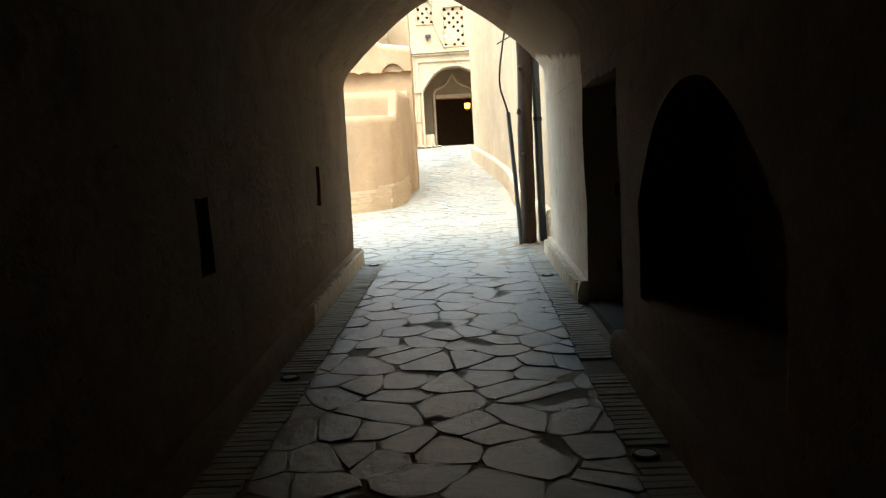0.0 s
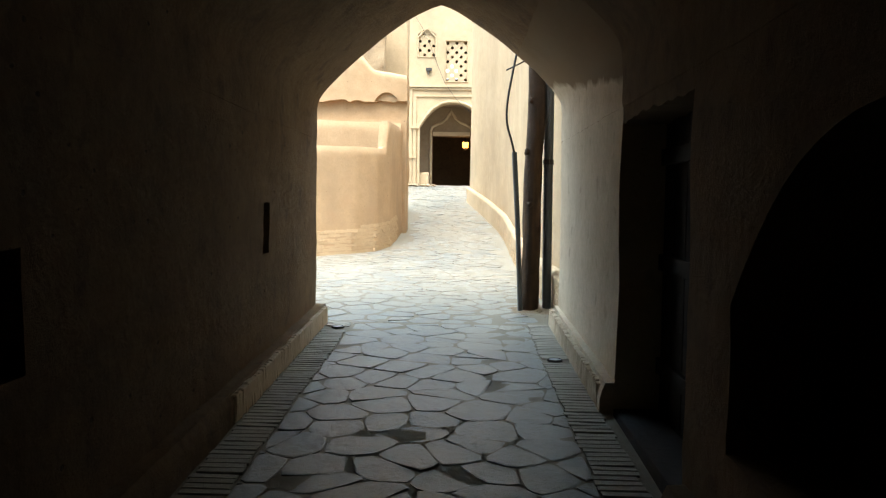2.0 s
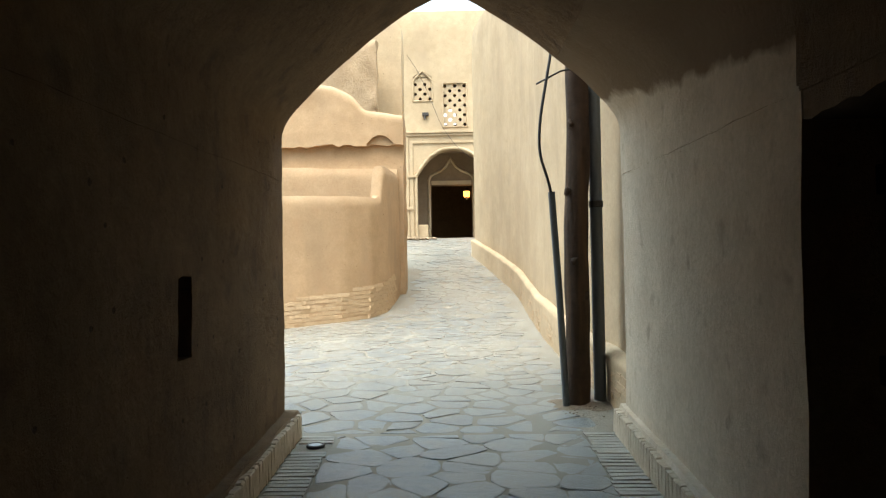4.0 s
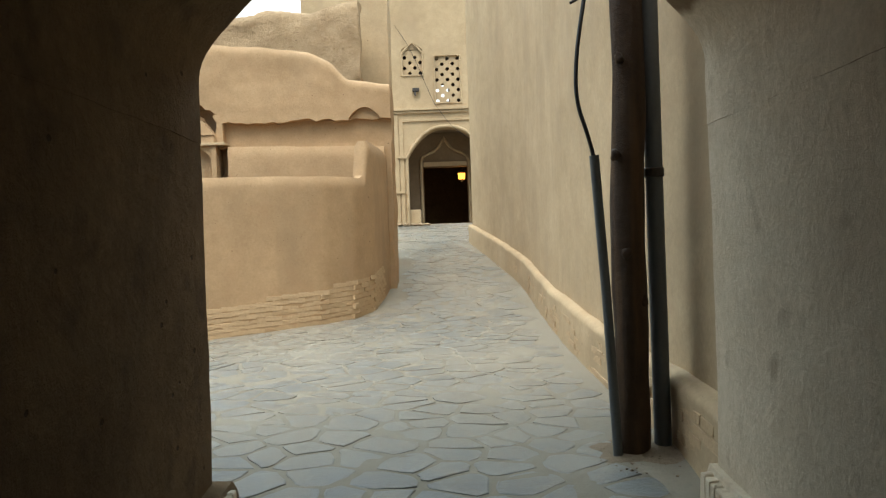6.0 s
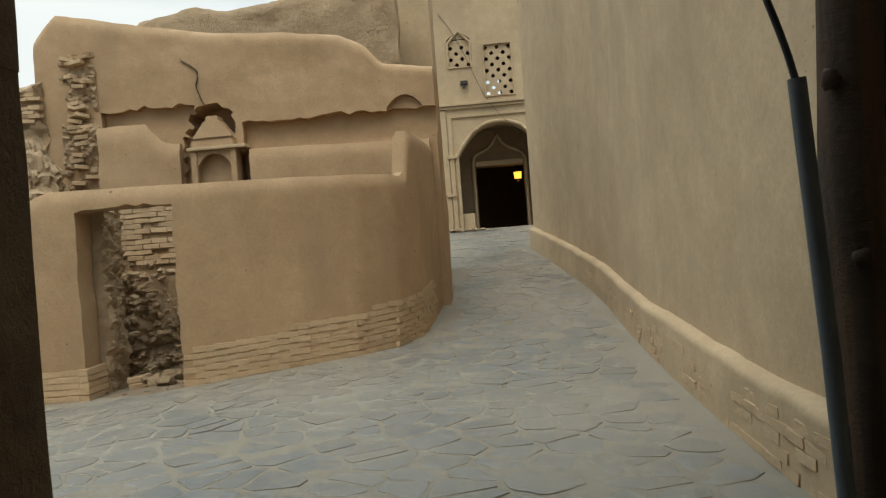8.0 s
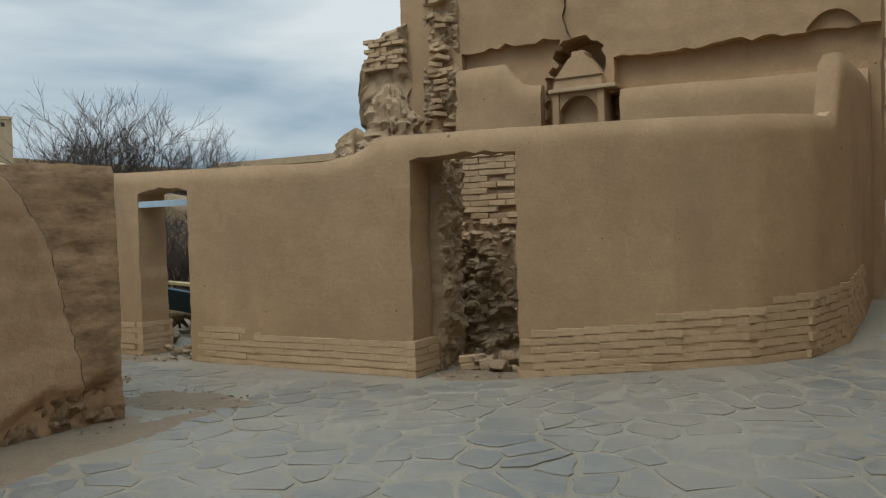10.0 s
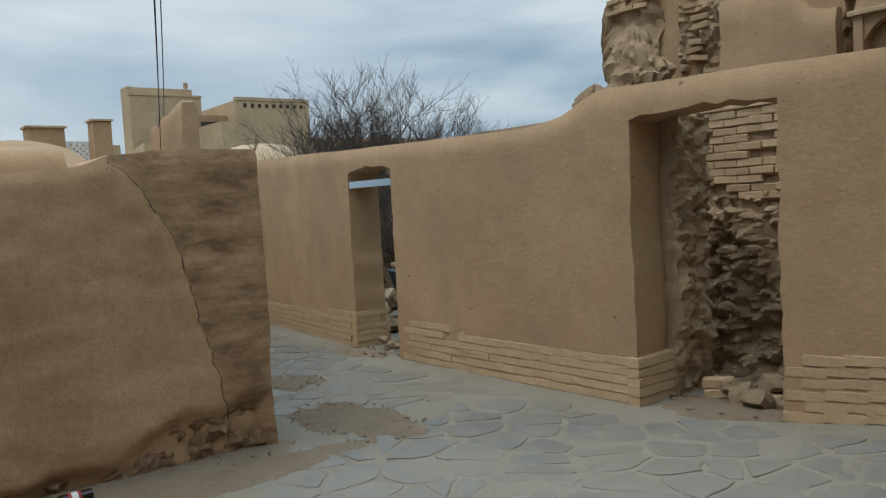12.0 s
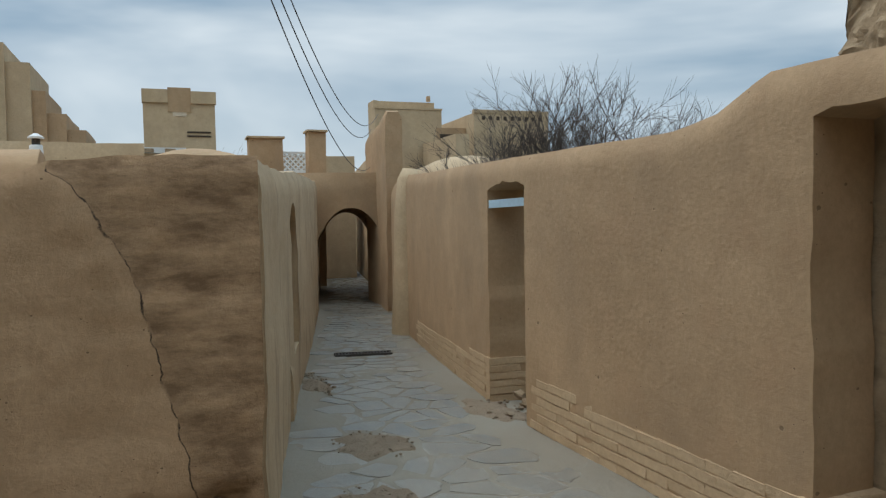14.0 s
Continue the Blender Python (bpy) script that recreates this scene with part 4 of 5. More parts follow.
# ---- pole and pipes at the end of the passage ----
def pole():
    e = empty("wooden_pole", Matrix.Translation((.75, 10.3, G(.75, 10.3))))
    tagged(e, "tall dark rough wooden pole leaning by the wall", "pole")
    bm = bmesh.new()
    pts = [(.007 * math.sin(i * .9) + .055 * i * .25 / 3, .007 * math.sin(i * 1.3), i * .25 - .03) for i in range(22)]
    tube(bm, pts, .105, .085, 14)
    for v in bm.verts:
        v.co += rough3(v.co * Vector((1, 1, .25)), .012, .07)
    obj("shaft", bm, WOOD, e, smooth=70)
    for z, a in ((1.18, -1.9), (1.75, -2.4), (.9, -.9), (2.3, -2.0)):
        bm = bmesh.new()
        rock(bm, (.02 + .1 * math.cos(a), .1 * math.sin(a), z), .03, z, 1.3)
        obj("knot", bm, WOOD, e, smooth=70)
    bm = bmesh.new()
    tube(bm, [(-.3, -.12, 2.62), (-.1, -.13, 2.72), (.12, -.1, 2.76), (.2, -.02, 2.77)], .008, .008, 6)
    obj("nail_rod", bm, STEEL, e, "bent iron rod near the top")


def pipes():
    z0 = G(.8, 10.3)
    e = empty("drain_pipe", Matrix.Translation((.955, 10.37, z0)))
    tagged(e, "grey plastic pipe standing behind the wooden pole", "pipe")
    bm = bmesh.new()
    tube(bm, [(0, 0, -.02), (-.01, -.02, 1.4), (-.02, -.04, 5.4)], .052, .052, 16)
    obj("pipe", bm, PIPE, e, smooth=60)
    bm = bmesh.new()
    lathe(bm, [(.054, 1.62), (.06, 1.625), (.06, 1.67), (.054, 1.675)], (-.011, -.022, 0), 16)
    obj("strap", bm, STEEL, e, "rusty strap")
    e = empty("cable_conduit", Matrix.Translation((.65, 10.2, z0)))
    tagged(e, "thin grey conduit with a bent cable running up", "conduit")
    bm = bmesh.new()
    tube(bm, [(0, 0, -.02), (-.045, -.04, .9), (-.1, -.08, 1.74)], .028, .028, 12)
    obj("conduit", bm, PIPE, e, smooth=60)
    bm = bmesh.new()
    pts = resample([(-.1, -.08, 1.72), (-.13, -.085, 1.85), (-.195, -.09, 2.05), (-.185, -.08, 2.3), (-.13, -.05, 2.6), (-.06, 0, 2.95), (0, .05, 3.6), (.1, .1, 5.0)], .06, 2)
    tube(bm, pts, .012, .012, 8)
    obj("cable", bm, CABLE, e, smooth=60)


pole()
pipes()


# ---- the gatehouse front ----
def profile_bar(name, pts, r, mat, parent, y):
    bm = bmesh.new()
    tube(bm, [(x, y, z) for x, z in pts], r, r, 8)
    return obj(name, bm, mat, parent, smooth=60)


gate = empty("gatehouse_trim", Matrix.Translation((0, 0, 0)))
tagged(gate, "moulded plaster trim round the gatehouse portal", "trim", kind="structure")
for nm, b in (("cornice", (-2.4, 1.0, FY - .12, FY + .02, 5.46, 5.53)), ("cornice", (-2.4, 1.0, FY - .07, FY + .02, 5.38, 5.45)),
              ("band", (-1.62, .98, FY - .05, FY + .02, 5.14, 5.21)), ("pilaster", (-1.72, -1.6, FY - .05, FY + .02, 1.9, 5.2)),
              ("capital", (-1.78, -1.5, FY - .1, FY + .02, 4.05, 4.13)), ("frieze", (-1.95, -1.74, FY - .04, FY + .02, 1.9, 5.37)),
              ("stub", (-1.86, -1.6, FY - .1, FY + .02, 3.02, 3.1))):
    obj(nm, boxed(*b, bevel=.012), MUD_PALE, gate)
profile_bar("arch_moulding", [(-1.52, 2.0), (-1.52, 4.1)] + [(x, z) for x, z in arched(-1.52, .85, 2, 4.1, 4.98, 2.4)[2:][::-1]], .05, MUD_PALE, gate, FY - .01)
ogee = [(-1.16, 2.0), (-1.16, 4.1), (-1.1, 4.25), (-.95, 4.34), (-.75, 4.42), (-.58, 4.56), (-.46, 4.74), (-.41, 4.86), (-.36, 4.74), (-.24, 4.56), (-.07, 4.42), (.13, 4.34), (.3, 4.25), (.36, 4.1), (.36, 2.0)]
profile_bar("ogee_frame", ogee, .05, MUD_PALE, gate, FY + 1.58)
_b = boxed(-1.08, .28, FY + 1.53, FY + 1.59, 3.94, 4.08, bevel=.01)
obj("lintel", _b, MUD_PALE, gate)


def lattice(name, x0, z0, cols, rows, cell, lead, head=0.0):
    """A plaster screen pierced with a quincunx of small crosses, in a raised frame."""
    e = empty(name, Matrix.Translation((x0, FY, z0)))
    tagged(e, "pierced plaster lattice window with cross-shaped holes", "window", kind="structure")
    bm = bmesh.new()
    h, t = cell / 2, .05
    cross = [(.34, -.12), (.34, .12), (.12, .34), (-.12, .34), (-.34, .12), (-.34, -.12), (-.12, -.34), (.12, -.34)]
    outer = [(.5, -.25), (.5, .25), (.25, .5), (-.25, .5), (-.5, .25), (-.5, -.25), (-.25, -.5), (.25, -.5)]
    corners = [(.5, .5), (-.5, .5), (-.5, -.5), (.5, -.5)]
    for c in range(cols):
        for r in range(rows):
            cx, cz = (c + .5) * cell, (r + .5) * cell
            if (c + r + lead) % 2 or (head and (r == rows - 1 and c != cols // 2)):
                box(bm, cx - h, cx + h, .04, .04 + t, cz - h, cz + h)
                continue
            P = lambda q, y: bm.verts.new((cx + q[0] * cell, y, cz + q[1] * cell))
            for y, flip in ((.04, 0), (.04 + t, 1)):
                o, i = [P(q, y) for q in outer], [P(q, y) for q in cross]
                k4 = [P(q, y) for q in corners]
                fs = [(o[a], o[(a + 1) % 8], i[(a + 1) % 8], i[a]) for a in range(8)] + [(o[1], k4[0], o[2]), (o[3], k4[1], o[4]), (o[5], k4[2], o[6]), (o[7], k4[3], o[0])]
                for f in fs:
                    bm.faces.new(f if flip else f[::-1])
            i0, i1 = [P(q, .04) for q in cross], [P(q, .04 + t) for q in cross]
            for a in range(8):
                bm.faces.new((i0[a], i0[(a + 1) % 8], i1[(a + 1) % 8], i1[a]))
    obj("screen", bm, MUD_PALE, e)
    w, hh = cols * cell, rows * cell
    if head:
        pts = [(0, 0), (w, 0), (w, hh - .12), (w * .8, hh + .02), (w / 2, hh + head), (w * .2, hh + .02), (0, hh - .12), (0, 0)]
    else:
        pts = [(0, 0), (w, 0), (w, hh), (0, hh), (0, 0)]
    bm = bmesh.new()
    tube(bm, [(x, -.005, z) for x, z in pts], .035, .035, 6)
    obj("frame", bm, MUD_PALE, e)
    return w, hh


cut(facade,
    [prism([(-.62 + a, 5.66 + b) for a, b in ((0, 0), (.775, 0), (.775, 1.395), (0, 1.395))], (0, FY), (1, 0), 1.2, .3),
     prism([(-1.57 + a, 6.5 + b) for a, b in ((0, 0), (.62, 0), (.62, .78), (.5, .86), (.31, .98), (.12, .86), (0, .78))], (0, FY), (1, 0), 1.2, .3)])
lattice("window_1", -.62, 5.66, 5, 9, .155, 0)
lattice("window_2", -1.57, 6.5, 4, 5, .155, 1, .2)
_pan = bmesh.new()
box(_pan, -1.57, -.95, FY + .04, FY + .09, 7.25, 7.5)
obj("panel", _pan, MUD_PALE, gate)
# loft behind the screens, shade put in its colour, one gap to the sky
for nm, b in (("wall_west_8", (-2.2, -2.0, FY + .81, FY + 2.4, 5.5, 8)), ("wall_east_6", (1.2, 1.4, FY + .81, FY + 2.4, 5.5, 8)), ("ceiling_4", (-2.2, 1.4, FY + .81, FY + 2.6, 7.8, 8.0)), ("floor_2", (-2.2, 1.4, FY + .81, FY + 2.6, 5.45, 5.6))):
    tagged(obj(nm, boxed(*b), MUD_TUNNEL), "plain wall of the loft, coloured dark for its shade", "wall", kind="structure")
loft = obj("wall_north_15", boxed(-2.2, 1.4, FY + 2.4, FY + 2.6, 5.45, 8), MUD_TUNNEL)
tagged(loft, "back wall of the loft with a gap, coloured dark for its shade", "wall", kind="structure")
cut(loft, [prism(ragged(-.72, -.2, 6.12, 6.68, 41, .03), (0, FY + 2.4), (1, 0), .5, .2)])


def wall_lantern():
    e = empty("wall_lantern", Matrix.Translation((.12, FY + 2.3, 3.66)))
    tagged(e, "small lit amber lantern hung inside the gate", "lantern")
    bm = bmesh.new()
    lathe(bm, [(.05, -.14), (.1, -.1), (.12, .1), (.06, .16)], (0, 0, 0), 6)
    obj("glass", bm, LAMP_AMBER, e, "glowing amber glass")
    bm = bmesh.new()
    lathe(bm, [(.13, .1), (.14, .12), (.05, .2), (.02, .26)], (0, 0, 0), 6)
    obj("cap", bm, STEEL, e)
    bm = bmesh.new()
    lathe(bm, [(.02, -.2), (.06, -.15), (.11, -.1)], (0, 0, 0), 6)
    obj("base", bm, STEEL, e)
    bm = bmesh.new()
    tube(bm, [(0, 0, .24), (0, 0, .36), (.1, .0, .4), (.76, 0, .4)], .012, .012, 6)
    obj("bracket", bm, STEEL, e)


wall_lantern()
lamp_data = bpy.data.lights.new("lantern_light", "POINT")
lamp_data.energy, lamp_data.color, lamp_data.shadow_soft_size = 1.6, (1.0, 0.55, 0.18), .1
new("lantern_light", lamp_data).location = (.12, FY + 2.1, 3.5)
_b = boxed(-1.62, -1.16, FY + .1, FY + .6, 2.0, 2.55, bevel=.03, cuts=2, amp=.015, size=.3)
tagged(obj("stone_bench", _b, MUD_PALE), "small plastered seat block beside the gate", "bench")
for i in range(5):
    bm = bmesh.new()
    rock(bm, (0, 0, 0), .13 - .012 * i, 60 + i, .4)
    ob = obj("rubble_lump", bm, RUBBLE, smooth=60)
    ob.location = (-1.75 + .2 * i, FY - .35 - .1 * (i % 2), G(-1.5, FY - .3) + .03)
    tagged(ob, "broken lump of mud rubble by the gate", "rubble", "rubble by the gate")
_b = bmesh.new()
tube(_b, resample([(-1.75, FY - .03, 8.0), (-1.3, FY - .04, 7.3), (-.7, FY - .06, 5.75), (-.55, FY - .1, 5.5), (-.2, FY - .1, 5.0), (.3, FY - .02, 4.6)], .2, 1), .006, .006, 5)
tagged(obj("wire", _b, CABLE), "thin dark wire hanging across the gatehouse front", "wire")
_b = bmesh.new()
box(_b, -1.28, -1.08, FY - .12, FY + .02, 6.02, 6.12, .01)
tube(_b, [(-1.2, FY - .08, 6.02), (-1.2, FY - .1, 5.9)], .03, .03, 8)
tagged(obj("wall_fitting", _b, STEEL), "small dark metal fitting on the gatehouse wall", "fitting")

# ---- the roofs behind the cracked wall ----
def roof_sheet():
    bm = bmesh.new()
    xs = [-19.5 + .25 * i for i in range(52)]
    g = []
    for x in xs:
        row = []
        for j in range(40):
            t = j / 39
            y0, y1 = 4.0, 13.32 + (-5.97 - x) * .2 - .35
            y = y0 + (y1 - y0) * t
            z = 2.1 + .075 * min(max(-6.6 - x, 0), 7)
            d = math.hypot((x + 14.3) / 1.5, (y - 13.35) / .95)
            z += .42 * max(0, 1 - d * d) ** .5 if d < 1 else 0
            p = Vector((x, y, z))
            row.append(bm.verts.new(p + rough3(p, .03, .9)))
        g.append(row)
    for i in range(len(xs) - 1):
        for j in range(39):
            bm.faces.new((g[i][j], g[i + 1][j], g[i + 1][j + 1], g[i][j + 1]))
    base = [g[0][j] for j in range(40)] + [g[i][39] for i in range(1, len(xs))] + [g[-1][j] for j in range(38, -1, -1)] + [g[i][0] for i in range(len(xs) - 2, 0, -1)]
    low = [bm.verts.new((v.co.x, v.co.y, .3)) for v in base]
    for a in range(len(base)):
        b = (a + 1) % len(base)
        bm.faces.new((base[a], base[b], low[b], low[a]))
    bmesh.ops.recalc_face_normals(bm, faces=bm.faces)
    return tagged(obj("roof_1", bm, MUD, smooth=60), "pale mud roofs with a low dome behind the wall", "roof", kind="structure")


roof_sheet()
solid_wall("trim_3", [(-12.6, 6.0), (-12.9, 9.5), (-13.2, 12.6)], [(0, 2.98), (7, 3.03)], .35, MUD_PALE, ds=.2, dz=.2, amp=.02, zfun=lambda x, y: 2.4, label="low pale mud parapet on the roof")
_c = bmesh.new()
tube(_c, [(-6.6, 9.6, 2.0), (-6.55, 12.3, 2.1)], .28, .2, 12)
for v in _c.verts:
    v.co += rough3(v.co, .03, .4)
tagged(obj("trim_4", _c, MUD, smooth=70), "rounded pale mud coping of the wall end", "coping", kind="structure")


_v = bmesh.new()
bmesh.ops.create_uvsphere(_v, u_segments=40, v_segments=16, radius=1.0)
for v in _v.verts:
    v.co = Vector((v.co.x * 3.2 - 19.2, v.co.y * 1.7 + 19.3, max(v.co.z, -.6) * 1.5 + 1.95))
    v.co += rough3(v.co, .03, .8)
tagged(obj("roof_2", _v, MUD_PALE, smooth=70), "pale rounded mud roof behind the lane wall", "roof", kind="structure")


def vent_pot(x, y, z):
    e = empty("vent_pot", Matrix.Translation((x, y, z)))
    tagged(e, "small whitewashed roof vent with a cap", "vent")
    bm = bmesh.new()
    lathe(bm, [(.075, -.3), (.07, .0), (.06, .01)], (0, 0, 0), 14)
    obj("pipe", bm, WHITE, e, smooth=50)
    bm = bmesh.new()
    lathe(bm, [(.045, .01), (.045, .08)], (0, 0, 0), 10)
    obj("neck", bm, STEEL, e)
    bm = bmesh.new()
    lathe(bm, [(.085, .08), (.085, .1), (.02, .14)], (0, 0, 0), 14)
    obj("cap", bm, WHITE, e, smooth=50)


vent_pot(-12.0, 11.5, 2.85)


# ---- buildings beyond ----
def house(name, label, walls, extras=()):
    """A far mud house: boxes for its walls, then slots, parapets and the like."""
    e = empty(name)
    tagged(e, label, "building")
    for nm, b, mat in walls:
        obj(nm, boxed(*b, cuts=3, amp=.03, size=1.2), mat, e)
    for nm, b, mat in extras:
        obj(nm, boxed(*b), mat, e)
    return e


# Slots, roof holes and openings are solid dark boxes with their shade painted in.
house("wind_tower", "square buff mud tower with a recessed panel and a slot",
      [("wall", (-43.5, -40, 11.9, 15.0, .1, 7.6), MUD_PALE)],
      [("parapet", (-40.4, -39.9, 11.85, 12.95, 7.6, 8.2), MUD_PALE), ("parapet", (-40.4, -39.9, 13.95, 15.05, 7.6, 8.15), MUD_PALE), ("parapet", (-43.5, -40.4, 11.9, 12.2, 7.6, 8.1), MUD_PALE),
       ("panel", (-40.3, -39.95, 12.95, 13.95, 7.2, 8.3), MUD), ("panel", (-40.1, -39.97, 13.15, 13.75, 7.0, 7.9), MUD_GREY), ("slot", (-40.1, -39.97, 13.75, 14.8, 6.08, 6.16), CRACK), ("slot", (-40.1, -39.97, 13.75, 14.8, 6.26, 6.34), CRACK)])
house("wind_tower", "tall buff mud tower with a sloping parapet",
      [("wall", (-38.3, -37, 21.8, 25.0, .1, 7.2), MUD_PALE), ("wall", (-36.9, -32.5, 24.0, 24.6, .1, 5.6), MUD_PALE)],
      [("parapet", (-37.3, -36.97, 21.78, 25.02, 7.2, 7.28), MUD_PALE), ("parapet", (-38.3, -37.3, 21.8, 22.0, 7.2, 7.62), MUD_PALE), ("parapet", (-38.3, -38.1, 22.0, 25.0, 7.2, 7.72), MUD_PALE), ("finial", (-38.1, -37.9, 24.6, 24.75, 7.75, 8.0), MUD)])
b3 = house("mud_house", "flat-roofed mud house with a row of small roof holes",
           [("wall", (-42, -36, 26.2, 30.0, .1, 7.0), MUD_PALE), ("wall", (-42, -37, 24.6, 26.2, .1, 6.4), MUD)],
           [("parapet", (-36.2, -35.95, 26.2, 30.0, 7.0, 7.15), MUD_PALE), ("window", (-37.05, -36.95, 24.9, 25.9, 5.3, 6.1), CRACK)] +
           [("roof_hole", (-36.05, -35.97, 26.6 + i * .36, 26.76 + i * .36, 6.68, 6.86), CRACK) for i in range(9)])
house("mud_house", "stepped mud house with a dark opening",
      [("wall", (-26, -22, 5.5, 9.5, .1, 6.1), MUD_PALE), ("wall", (-25, -22.1, 9.5, 10.0, .1, 5.7), MUD_PALE), ("wall", (-25, -22.2, 10.0, 10.3, .1, 5.1), MUD), ("wall", (-25, -22.3, 10.3, 10.7, .1, 4.6), MUD), ("wall", (-25, -22.4, 10.7, 11.1, .1, 4.25), MUD)],
      [("opening", (-22.06, -21.97, 8.6, 9.3, 3.4, 5.1), CRACK)])
house("mud_house", "long low mud house front with a parapet", [("wall", (-36, -31, 4, 13.5, .1, 4.5), MUD_PALE), ("wall", (-33, -29, 13.5, 19, .1, 4.3), MUD_PALE)],
      [("parapet", (-31.2, -30.9, 4, 13.5, 4.5, 4.7), WHITE)] + [("tile", (-30.9, -30.86, 4.4 + i * .7, 4.75 + i * .7, 4.53, 4.66), RUBBLE) for i in range(13)])
house("mud_house", "far low mud houses beyond the bush", [("wall", (-44, -38, 31, 48, .1, 5.2), MUD_PALE)], [("parapet", (-38.2, -37.9, 31, 48, 5.2, 5.5), MUD)])
house("mud_house", "low flat mud roof with a pale rim behind the wall", [("wall", (-16.4, -12.5, 24, 27, .1, 3.32), MUD)], [("rim", (-16.5, -12.4, 23.9, 27.1, 3.32, 3.48), MUD_PALE)])
house("roof_pier", "square mud pier standing on the bridge roof", [("wall", (-20.5, -20.05, 15.9, 16.3, 2.9, 4.05), MUD)], [("cap", (-20.55, -20.0, 15.86, 16.34, 4.05, 4.09), MUD_PALE)])
house("roof_pier", "broad mud pier standing beside the bridge", [("wall", (-20.7, -20.2, 14.6, 15.35, 2.5, 3.9), MUD)], [("cap", (-20.75, -20.15, 14.56, 15.39, 3.9, 3.94), MUD_PALE)])


solid_wall("wall_north_19", [(-20.8, 17.40), (-19.2, 17.28), (-17.7, 17.06)], [(0, 4.0), (2.8, 4.28), (3.1, 4.2)], .34, MUD, ds=.12, dz=.12, amp=.025, size=.5, edge=.06, label="raised mud wall with a sloping top beside the bridge")


def white_lattice():
    e = empty("roof_screen", Matrix.Translation((-22.5, 15.55, 3.35)))
    tagged(e, "whitewashed pierced parapet screen on a roof", "screen")
    for i in range(6):
        for k in range(3):
            bm = bmesh.new()
            for s in (1, -1):
                tube(bm, [(0, i * .14, k * .14 + (.0 if s > 0 else .14)), (0, i * .14 + .14, k * .14 + (.14 if s > 0 else .0))], .028, .028, 5)
            obj("brick_cross", bm, WHITE, e)
    bm = bmesh.new()
    box(bm, -.04, .04, -.03, .87, .42, .47)
    box(bm, -.04, .04, -.03, .87, -.5, .0)
    box(bm, -.04, .04, .84, 1.1, -.5, .47)
    obj("rim", bm, WHITE, e)


white_lattice()


# ---- wires, bare bushes ----
def power_wire(a, b, c):
    bm = bmesh.new()
    pts = []
    for i in range(41):
        t = i / 40
        p = Vector(a) * (1 - t) ** 2 + Vector(b) * 2 * t * (1 - t) + Vector(c) * t * t
        pts.append(p)
    tube(bm, pts, .0065, .0065, 5)
    tagged(obj("power_wire", bm, CABLE, smooth=60), "black overhead wire sagging above the lane", "wire", "overhead wires")


power_wire((-20.0, 17.3, 3.25), (-10.4, 14.22, 1.78), (1.6, 10.3, 7.75))
power_wire((-20.6, 17.5, 4.2), (-10.4, 14.24, 1.7), (1.6, 10.3, 7.75))
power_wire((-20.9, 17.75, 4.6), (-10.4, 14.27, 1.62), (1.6, 10.34, 7.8))


def grow(bm, p, d, length, r, depth, rnd, low=.25):
    """One twig and its forks."""
    pts = [p]
    n = 4
    for i in range(n):
        d = (d + Vector((rnd.uniform(-1, 1), rnd.uniform(-1, 1), rnd.uniform(-.6, .9))) * .2).normalized()
        p = p + d * length / n
        pts.append(p)
    tube(bm, pts, r, r * .55, 4 if r > .012 else 3, False)
    if depth:
        for i in range(rnd.choice((3, 4)) if depth > 1 else 7):
            t = rnd.uniform(low, 1)
            q = pts[min(n, max(1, round(t * n)))]
            dd = (d + Vector((rnd.uniform(-1, 1), rnd.uniform(-1, 1), rnd.uniform(-.4, .7))) * .85).normalized()
            grow(bm, q, dd, length * rnd.uniform(.5, .75), r * .6, depth - 1, rnd, low)


def bare_bush(x, y, z, height, spread, stems, seed, label):
    rnd = random.Random(seed)
    e = empty("bare_bush", Matrix.Translation((x, y, z)))
    tagged(e, label, "bush")
    for s in range(stems):
        bm = bmesh.new()
        a = rnd.uniform(0, 6.283)
        o = Vector((math.cos(a) * spread * .45 * rnd.random(), math.sin(a) * spread * .8 * rnd.random(), 0))
        d = Vector((o.x * .4 / spread, o.y * .9 / spread, 1)).normalized()
        grow(bm, o, d, height * rnd.uniform(.38, .55), .024, 4, rnd)
        obj("stem", bm, TWIG, e)


bare_bush(-14.3, 19.75, .3, 3.75, 1.25, 44, 3, "large leafless grey-brown bush behind the wall")
bare_bush(-17.0, 20.6, .3, 3.2, 1.4, 9, 8, "low leafless tangle of grey twigs behind the wall")
bare_bush(-10.6, 18.3, .3, 1.9, 1.2, 24, 12, "dark leafless twigs seen behind the doorway")
bare_bush(-26, 11.9, .3, 4.6, 1.2, 3, 21, "sparse bare tree beside the stepped house")

# ---- behind the second doorway ----
_b = bmesh.new()
box(_b, -8.66, -7.68, 15.56, 15.64, 2.055, 2.1, .006)
box(_b, -8.66, -7.68, 15.56, 15.572, 2.03, 2.06, .003)
tagged(obj("steel_beam", _b, BLUE), "pale blue painted steel bar across the doorway head", "beam")
solid_wall("wall_north_16", [(-19, 19.6), (-8.6, 19.4)], [(0, 2.2), (3, 2.9), (6, 2.4), (10.4, 1.6)], .6, RUBBLE, ds=.2, dz=.15, amp=.1, size=.5, edge=.15, label="ruined earth bank behind the doorway")
_rr = random.Random(9)
